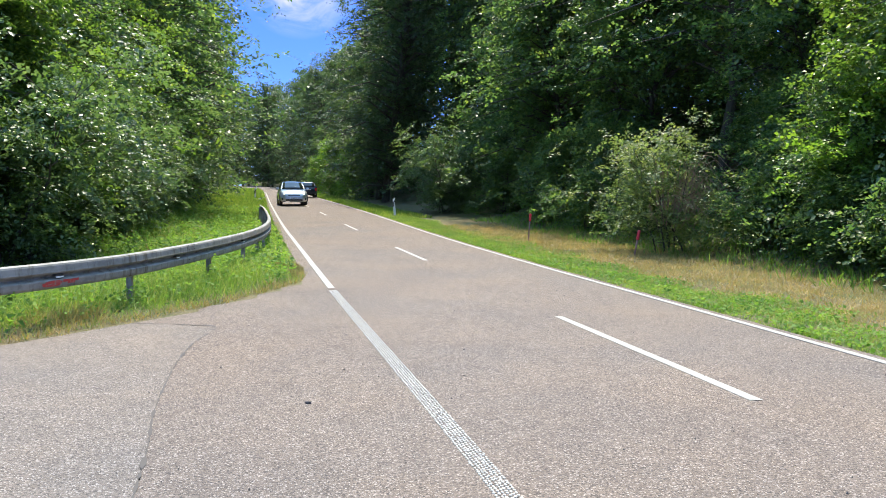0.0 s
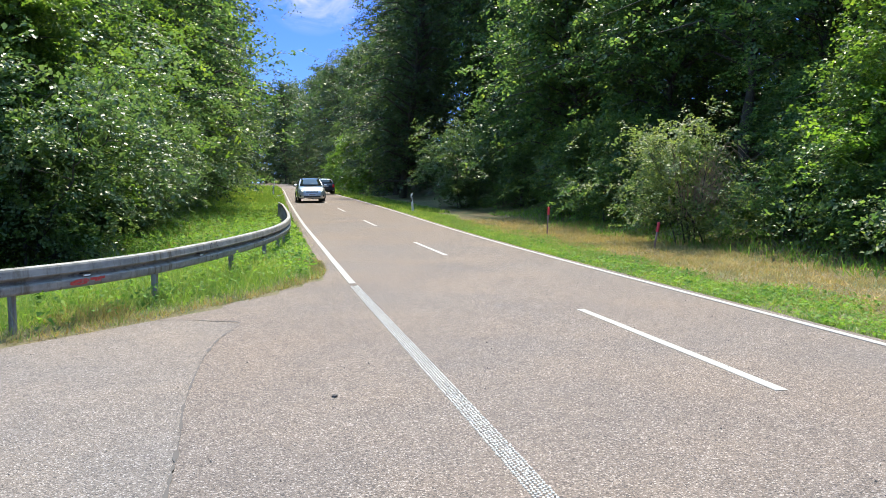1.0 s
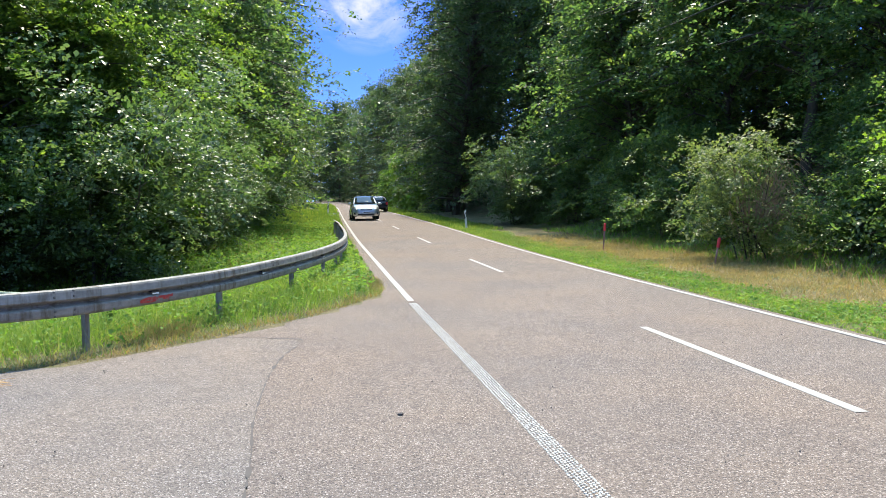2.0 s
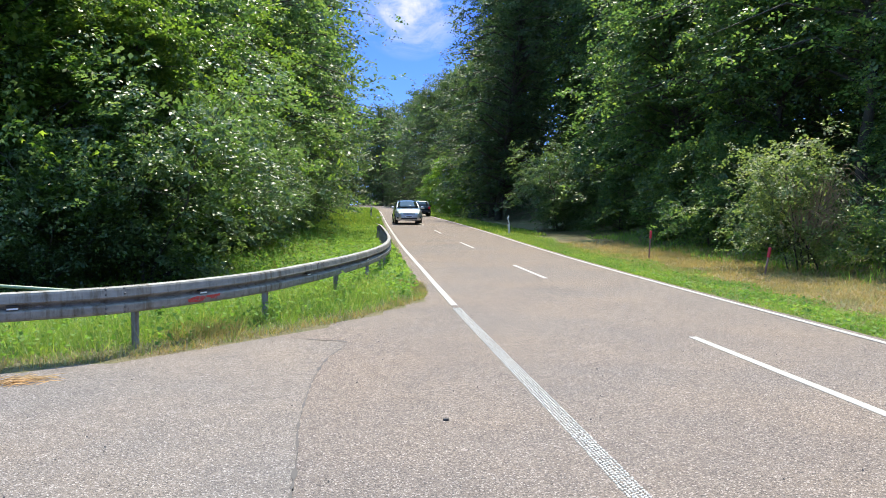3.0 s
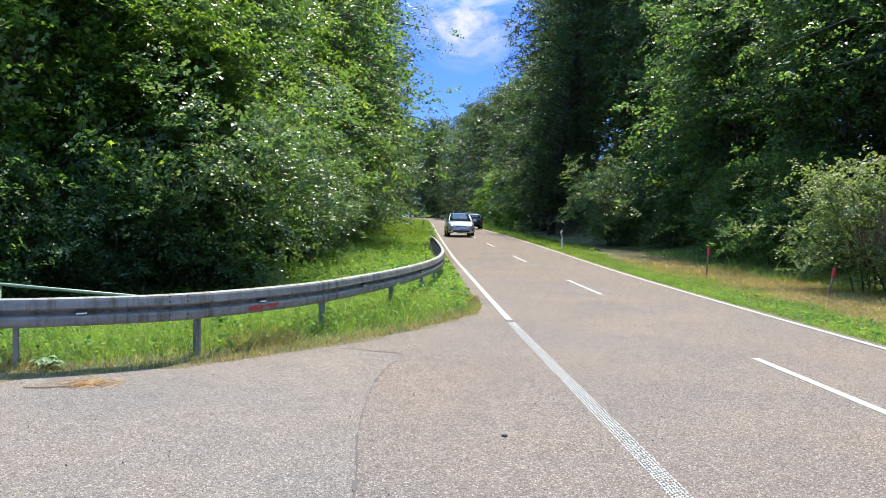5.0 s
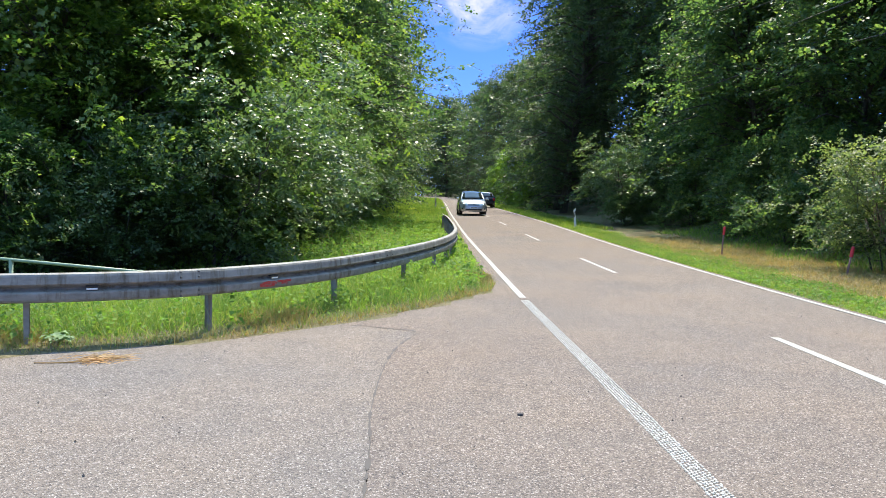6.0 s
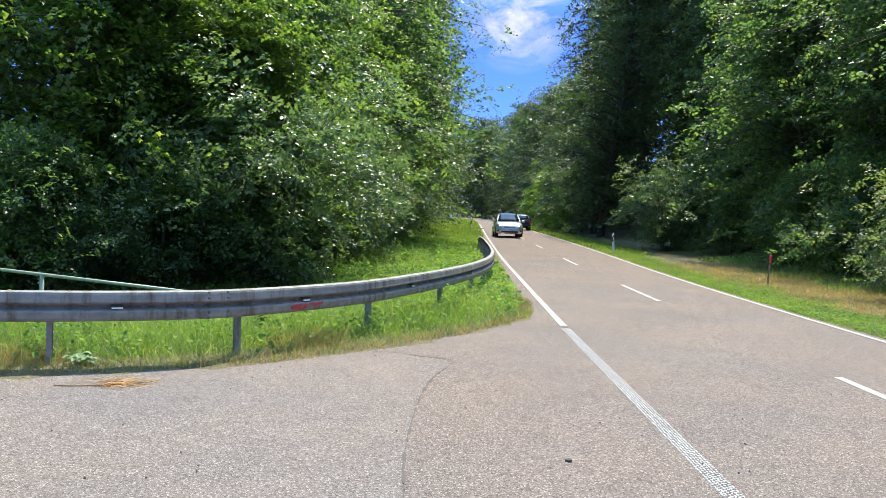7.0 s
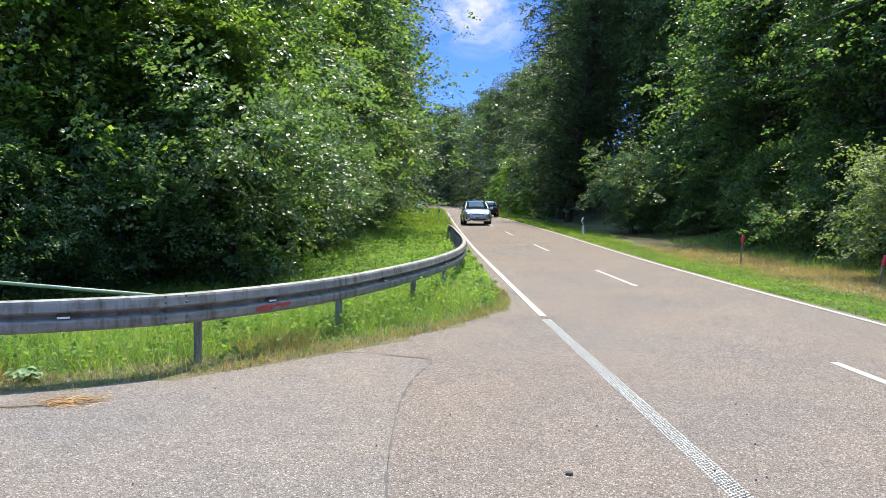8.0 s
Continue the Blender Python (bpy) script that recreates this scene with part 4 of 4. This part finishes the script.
# ---- posts, handrail, small things ----
def make_handrail():
    root = thing("pipe_handrail", label="pale green painted pipe handrail sloping down to the ditch", category="handrail")
    for name, a, b, rad in (("top_pipe", (-17.0, 12.6, 1.06), (-7.75, 12.5, 0.36), 0.024), ("lower_pipe", (-17.0, 12.6, 0.60), (-7.95, 12.5, -0.04), 0.017)):
        v, f = [], []
        tube([Vector(a).lerp(Vector(b), i / 6) for i in range(7)], [rad] * 7, 8, v, f)
        raw(name, v, f, M["green_rail"], root, smooth=True)
    for x in (-15.9, -12.9, -10.0, -8.2):
        v, f = [], []
        top = 0.36 + (-7.75 - x) * 0.0757
        tube([(x, 12.53, -0.9), (x, 12.53, 0.0), (x, 12.53, top)], [0.03] * 3, 8, v, f)
        raw("post", v, f, M["green_rail"], root, smooth=True)


def make_delineator():
    root = thing("delineator_post", label="white plastic roadside delineator with a slanted black band", category="marker post", group="roadside delineators")

    def ring(z, slant=0.0):
        out = []
        for a in range(10):
            t = 2 * math.pi * a / 10
            x, y = 0.060 * math.cos(t), 0.045 * math.sin(t) - (0.012 if math.sin(t) < -0.5 else 0)
            out.append((x, y, z + slant * x))
        return out

    for name, z0, z1, s0, s1, mat in (("lower_shaft", -0.2, 0.66, 0.0, 1.1, "white_post"), ("black_band", 0.66, 0.90, 1.1, 1.1, "black_post"), ("cap", 0.90, 1.02, 1.1, 1.1, "white_post")):
        v = ring(z0, s0) + ring(z1, s1)
        f = [(i, (i + 1) % 10, 10 + (i + 1) % 10, 10 + i) for i in range(10)] + [tuple(range(10, 20)), tuple(range(9, -1, -1))]
        raw(name, v, f, M[mat], root)
    bm = bmesh.new()
    box(bm, -0.02, 0.02, -0.060, -0.052, 0.70, 0.86, 0.004)
    part("reflector", bm, M["plate"], root, "pale rectangular reflector")
    return root


def make_red_post():
    root = thing("red_marker_post", label="thin leaning stake with a bright red plastic cap", category="marker post", group="red marker posts")
    v, f = [], []
    tube([(0, 0, -0.2), (0.0, 0, 0.3), (0.01, 0, 0.56)], [0.026, 0.024, 0.024], 8, v, f)
    raw("stake", v, f, M["post_stake"], root, smooth=True)
    v, f = [], []
    tube([(0.009, 0, 0.54), (0.012, 0, 0.74), (0.013, 0, 0.78), (0.013, 0, 0.79)], [0.040, 0.040, 0.036, 0.02], 10, v, f)
    raw("cap", v, f, M["red_post"], root, "bright red cap", True)
    return root


def make_small():
    d = make_delineator()
    spots = [(3.05, 41.4, 0.22, -4), (-4.35, 66, 0.80, 0), (2.2, 96, 1.2, 3), (0.8, 123, 1.75, 0), (-4.75, 112, 1.7, 0)]
    for i, (x, y, z_, lean) in enumerate(spots):
        m = pose(x, y, z_, 0, lean, 0)
        if i:
            copy_thing(d, m)
        else:
            d.matrix_basis = m
    r1 = make_red_post()
    r1.matrix_basis = pose(4.95, 25.6, 0.08, 0, 3, 0)
    r2 = copy_thing(r1, pose(5.75, 19.6, -0.18, 0, 9, 0))
    r2["label"] = "short leaning stake with a red plastic cap"
    # heap of dry twigs and straw on the asphalt
    rng = np.random.default_rng(3)
    v, f = [], []
    for i in range(90):
        a, l = rng.normal(0.1, 0.45), rng.uniform(0.10, 0.34)
        c = Vector((rng.normal(0, 0.15), rng.normal(0, 0.08), rng.uniform(0.006, 0.035)))
        dx = Vector((math.cos(a) * l / 2, math.sin(a) * l / 2, rng.uniform(-0.01, 0.03)))
        tube([c - dx, c + Vector((0, 0, 0.02)), c + dx], [0.003, 0.0035, 0.002], 3, v, f)
    tube([(-0.62, -0.10, 0.008), (-0.42, -0.13, 0.012), (-0.22, -0.10, 0.015), (0.05, -0.02, 0.02)], [0.006, 0.007, 0.008, 0.006], 5, v, f)
    heap = raw("twig_litter", v, f, M["straw_dry"])
    heap.matrix_basis = pose(-6.80, 8.14, 0.0, 0, 0, 8) @ Matrix.Diagonal((0.85, 0.85, 0.8, 1))
    tagged(heap, "small heap of orange-brown dry pine twigs on asphalt", "debris")
    # pale broad-leaved rosette beside the asphalt
    c, n_, t_, s_ = [], [], [], []
    for i in range(70):
        a, rr = rng.uniform(0, 2 * math.pi), rng.uniform(0.03, 0.24)
        c.append((rr * math.cos(a), rr * math.sin(a), 0.07 + 0.12 * rng.uniform()))
        n_.append((0.3 * math.cos(a), 0.3 * math.sin(a), 1.0)), t_.append((math.cos(a), math.sin(a), 0.1)), s_.append(rng.uniform(0.07, 0.14))
    ros = link("broad_leaf_weed", leaves_mesh("broad_leaf_weed", np.array(c), np.array(n_), np.array(t_), np.array(s_), rng), M["weed_pale"])
    ros.matrix_basis = pose(-7.5, 8.8, 0.0) @ Matrix.Diagonal((0.62, 0.62, 0.7, 1))
    tagged(ros, "pale blue-green broad-leaved weed at the verge", "weed")
    # loose chippings on the asphalt
    v, f = [], []
    for i in range(260):
        x, y = rng.uniform(-9, 2), rng.uniform(3.5, 13)
        if x < -3 and y > rim_y(x) - 0.05:
            continue
        q = rng.uniform(0.004, 0.010)
        s = len(v)
        v += [(x - q, y, 0.004), (x, y - q, 0.004), (x + q, y, 0.004), (x, y + q, 0.004), (x, y, 0.004 + q * 1.3)]
        f += [(s, s + 1, s + 4), (s + 1, s + 2, s + 4), (s + 2, s + 3, s + 4), (s + 3, s, s + 4)]
    tagged(raw("loose_chippings", v, f, M["tar"]), "dark loose stone chips on the asphalt", "gravel", kind="stuff")
    bm = bmesh.new()
    bmesh.ops.create_icosphere(bm, subdivisions=1, radius=0.02, matrix=Matrix.Translation((-3.21, 6.57, 0.008)) @ Matrix.Diagonal((1.3, 1, 0.7, 1)))
    tagged(part("dark_pebble", bm, M["tar"]), "small dark pebble lying on the asphalt", "stone")


def make_bare_twigs():
    """Arching leafless twigs over the sunlit bush."""
    bush = bpy.data.objects["roadside_bush"]
    rng = np.random.default_rng(21)
    for i in range(75):
        a = rng.uniform(-2.9, 0.3)
        r0, r1 = rng.uniform(0.1, 0.8), rng.uniform(1.2, 2.3)
        h = rng.uniform(1.6, 3.5)
        p0 = Vector((r0 * math.cos(a), r0 * math.sin(a), h * 0.5))
        p1 = Vector(((r0 + r1) / 2 * math.cos(a + 0.2), (r0 + r1) / 2 * math.sin(a + 0.2), h))
        p2 = Vector((r1 * math.cos(a + 0.5), r1 * math.sin(a + 0.5), h * rng.uniform(0.45, 0.85)))
        v, f = [], []
        tube(smooth_line([p0, p1, p2], 4), np.linspace(0.013, 0.004, 9), 4, v, f)
        raw("bare_twig", v, f, M["twig"], bush, "pale brown leafless twig")


make_bare_twigs()
make_handrail()
make_small()


# ---- cars ----
def loft(rows, closed_ends=True):
    """A bmesh from rows of half sections (x >= 0), mirrored to the other side."""
    bm = bmesh.new()
    full = []
    for row in rows:
        pts = list(row) + [(-x, y, z_) for x, y, z_ in reversed(row) if x > 1e-4]
        full.append([bm.verts.new(q) for q in pts])
    n = len(full[0])
    for a, b in zip(full, full[1:]):
        for i in range(n - 1):
            bm.faces.new((a[i], a[i + 1], b[i + 1], b[i]))
    if closed_ends:
        bm.faces.new(full[0][::-1]), bm.faces.new(full[-1])
    bmesh.ops.recalc_face_normals(bm, faces=bm.faces)
    return bm


def panel(bm, corners, n=4, bulge=0.0, push=(0, 0, 0), thick=0.012):
    """A thin curved pane between four corners (anticlockwise from outside)."""
    a, b, c, d = [Vector(q) for q in corners]
    nrm = (b - a).cross(d - a).normalized()
    outer, inner = [], []
    for i in range(n + 1):
        for j in range(n + 1):
            u, v = i / n, j / n
            q = a.lerp(b, u).lerp(d.lerp(c, u), v) + nrm * bulge * 4 * u * (1 - u) + Vector(push)
            outer.append(bm.verts.new(q)), inner.append(bm.verts.new(q - nrm * thick))
    w = n + 1
    for i in range(n):
        for j in range(n):
            bm.faces.new((outer[i * w + j], outer[(i + 1) * w + j], outer[(i + 1) * w + j + 1], outer[i * w + j + 1]))
    rim = [i * w for i in range(n + 1)] + [n * w + j for j in range(1, n + 1)] + [i * w + n for i in range(n - 1, -1, -1)] + [j for j in range(n - 1, 0, -1)]
    for q, r_ in zip(rim, rim[1:] + rim[:1]):
        bm.faces.new((outer[r_], outer[q], inner[q], inner[r_]))
    return bm


def make_car(name, paint, label, length, width, height, wheel):
    """A five-door car, front towards -y, on its wheels at z = 0."""
    root = thing(name, label=label, category="car")
    L, W, H = length, width / 2, height
    y0 = -L / 2
    belt = 0.62 * H
    # s, half width, sill, waist (top of the lower body)
    st = [(0.00, 0.60, 0.26, 0.62), (0.04, 0.76, 0.22, 0.70), (0.14, 0.88, 0.20, 0.78), (0.35, 0.95, 0.20, 0.90), (0.70, 0.985, 0.21, 0.985), (1.10, 1.0, 0.22, belt), (1.6, 1.0, 0.22, belt + 0.01),
          (2.4, 1.0, 0.22, belt + 0.03), (3.2, 1.0, 0.22, belt + 0.05), (L - 0.7, 0.985, 0.23, belt + 0.06), (L - 0.25, 0.94, 0.26, belt + 0.03), (L - 0.06, 0.87, 0.30, belt - 0.02), (L, 0.78, 0.34, belt - 0.12)]
    rows = []
    for s, w, lo, hi in st:
        w *= W
        y = y0 + s
        rows.append([(0.0, y, lo), (0.80 * w, y, lo), (0.95 * w, y, lo + 0.05), (1.0 * w, y, lo + 0.20), (1.0 * w, y, 0.62 * hi + 0.1), (0.985 * w, y, hi - 0.14), (0.93 * w, y, hi - 0.04), (0.84 * w, y, hi + 0.005), (0.45 * w, y, hi + 0.035), (0.0, y, hi + 0.045)])
    part("body", loft(rows), M[paint], root, smooth=True)
    # cabin: windscreen foot, roof, tailgate
    cab = [(1.02, 0.80, belt), (1.30, 0.80, belt + 0.17), (1.72, 0.755, H - 0.17), (2.0, 0.715, H - 0.06), (2.5, 0.70, H - 0.005), (3.2, 0.69, H), (L - 0.85, 0.68, H - 0.03), (L - 0.45, 0.67, H - 0.10), (L - 0.18, 0.74, belt + 0.18), (L - 0.08, 0.80, belt + 0.02)]
    rows = []
    for s, w, top in cab:
        y, w, lo = y0 + s, w * W, belt - 0.05
        base = 0.90 * W
        k_ = max(0.001, (top - lo) / (H - lo))
        top_w = base + (w - base) * min(1, k_ * 1.05)
        rows.append([(0.0, y, lo), (base, y, lo), (base + (top_w - base) * 0.55, y, lo + (top - lo) * 0.55), (top_w, y, top - 0.05 * k_), (top_w * 0.93, y, top - 0.012 * k_), (top_w * 0.5, y, top + 0.012), (0.0, y, top + 0.018)])
    part("cabin", loft(rows), M[paint], root, smooth=True)

    def pane(nm, corners, bulge, push):
        part(nm, panel(bmesh.new(), corners, 5, bulge, push), M["glass_dark"], root, "dark reflecting glass", True)

    yw0, yw1 = y0 + 1.10, y0 + 1.98
    pane("windscreen", [(-0.80 * W, yw0, belt + 0.05), (0.80 * W, yw0, belt + 0.05), (0.655 * W, yw1, H - 0.085), (-0.655 * W, yw1, H - 0.085)], 0.07, (0, -0.035, 0.03))
    yr0, yr1 = y0 + L - 0.10, y0 + L - 0.44
    pane("rear_window", [(0.70 * W, yr0, belt + 0.10), (-0.70 * W, yr0, belt + 0.10), (-0.60 * W, yr1, H - 0.14), (0.60 * W, yr1, H - 0.14)], 0.05, (0, 0.03, 0.01))
    for sx in (-1, 1):
        for a, b, ta, tb in ((1.38, 2.22, 1.86, 2.22), (2.30, 3.18, 2.30, 3.18), (3.26, L - 0.42, 3.26, L - 0.72)):
            c = [(sx * 0.905 * W, y0 + a, belt + 0.03), (sx * 0.905 * W, y0 + b, belt + 0.05), (sx * 0.755 * W, y0 + tb, H - 0.15), (sx * 0.755 * W, y0 + ta, H - 0.15)]
            pane("side_window", c if sx > 0 else [c[1], c[0], c[3], c[2]], 0.0, (sx * 0.022, 0, 0))
        # mirrors
        bm = bmesh.new()
        box(bm, min(sx * W * 1.0, sx * (W + 0.20)), max(sx * W * 1.0, sx * (W + 0.20)), y0 + 1.42, y0 + 1.56, belt + 0.02, belt + 0.18, 0.035)
        part("mirror", bm, M[paint], root, smooth=True)
        # lamps
        c = [(sx * 0.50 * W, y0 + 0.10, 0.66), (sx * 0.93 * W, y0 + 0.36, 0.70), (sx * 0.90 * W, y0 + 0.47, 0.88), (sx * 0.56 * W, y0 + 0.23, 0.78)]
        lamp = part("headlight", panel(bmesh.new(), c if sx > 0 else [c[1], c[0], c[3], c[2]], 4, 0.03, (sx * 0.03, -0.05, 0.02), 0.05), M["lamp_glass"], root, "clear headlight glass", True)
        bm = bmesh.new()
        bmesh.ops.create_cone(bm, cap_ends=True, segments=12, radius1=0.06, radius2=0.045, depth=0.03, matrix=Matrix.Translation((sx * 0.68 * W, y0 + 0.08, 0.735)) @ pose(0, 0, 0, 90, 0, 0))
        part("lamp", bm, M["headlamp"], lamp, "lit headlamp")
        bm = bmesh.new()
        box(bm, min(sx * 0.70 * W, sx * 0.93 * W), max(sx * 0.70 * W, sx * 0.93 * W), y0 + L - 0.16, y0 + L + 0.005, belt - 0.30, belt - 0.04, 0.025)
        part("tail_light", bm, M["tail_red"], root, "red tail light")
        bm = bmesh.new()
        box(bm, min(sx * 0.62 * W, sx * 0.88 * W), max(sx * 0.62 * W, sx * 0.88 * W), y0 + 0.055, y0 + 0.13, 0.34, 0.47, 0.02)
        part("fog_lamp_recess", bm, M["trim_black"], root, "black fog lamp recess")
        for s in (0.92, L - 1.0):
            v, f = [], []
            r0 = wheel
            w_in, w_out = sx * (W - 0.22), sx * (W + 0.004)
            tube([(w_in, y0 + s, r0), (w_in + sx * 0.02, y0 + s, r0), (w_out - sx * 0.025, y0 + s, r0), (w_out, y0 + s, r0)], [r0 * 0.93, r0, r0, r0 * 0.93], 22, v, f)
            wl_ = raw("wheel", v, f, M["rubber"], root, "black tyre", False)
            bm = bmesh.new()
            bmesh.ops.create_cone(bm, cap_ends=True, segments=20, radius1=r0 * 0.68, radius2=r0 * 0.62, depth=0.02, matrix=Matrix.Translation((w_out + sx * 0.006, y0 + s, r0)) @ pose(0, 0, 0, 0, 90 * sx, 0))
            part("rim", bm, M["rim"], wl_, "silver alloy rim")
            v, f = [], []
            pts = [(sx * (W * 0.99), y0 + s + (r0 + 0.055) * math.cos(a), r0 + (r0 + 0.055) * math.sin(a)) for a in np.linspace(-0.15, math.pi + 0.15, 15)]
            tube(pts, [0.035] * 15, 5, v, f)
            raw("wheel_arch", v, f, M["trim_black"], root)
    bm = bmesh.new()
    box(bm, -0.42 * W, 0.42 * W, y0 - 0.015, y0 + 0.06, 0.62, 0.70, 0.015)
    g = part("grille", bm, M["trim_black"], root, "black upper grille")
    bm = bmesh.new()
    box(bm, -0.40 * W, 0.40 * W, y0 - 0.022, y0 - 0.014, 0.655, 0.668, 0.003)
    part("trim_bar", bm, M["chrome"], g, "chrome bar")
    bm = bmesh.new()
    box(bm, -0.60 * W, 0.60 * W, y0 - 0.012, y0 + 0.08, 0.28, 0.40, 0.02)
    part("lower_intake", bm, M["trim_black"], root, "black lower air intake")
    bm = bmesh.new()
    box(bm, -0.86 * W, 0.86 * W, y0 + L - 0.07, y0 + L + 0.025, 0.34, 0.52, 0.03)
    part("rear_bumper", bm, M["trim_black"], root, "dark rear bumper")
    for y, sgn, z_ in ((y0 - 0.02, -1, 0.47), (y0 + L + 0.012, 1, 0.74)):
        bm = bmesh.new()
        box(bm, -0.26, 0.26, min(y, y + 0.03 * -sgn), max(y, y + 0.03 * -sgn), z_ - 0.055, z_ + 0.055, 0.004)
        plate = part("number_plate", bm, M["plate"], root, "white number plate")
        bm = bmesh.new()
        for k_ in range(7):
            x = -0.19 + 0.062 * k_
            yy = y + sgn * 0.003
            box(bm, x, x + 0.038, min(yy, yy - sgn * 0.002), max(yy, yy - sgn * 0.002), z_ - 0.035, z_ + 0.035)
        part("plate_bars", bm, M["trim_black"], plate, "dark bars on the plate")
    return root


silver = make_car("minivan", "silver_paint", "silver-grey family van with headlights on, in the oncoming lane", 4.77, 1.88, 1.66, 0.335)
silver.matrix_basis = pose(-1.72, 57.5, z_road(57.5) + 0.006, -1.05, 0, 2.0)
dark = make_car("dark_car", "dark_paint", "dark blue-black hatchback seen from behind on the road", 4.4, 1.83, 1.50, 0.33)
dark.matrix_basis = pose(0.42, 80.0, z_road(80.0) + 0.006, 1.05, 0, 181.0)
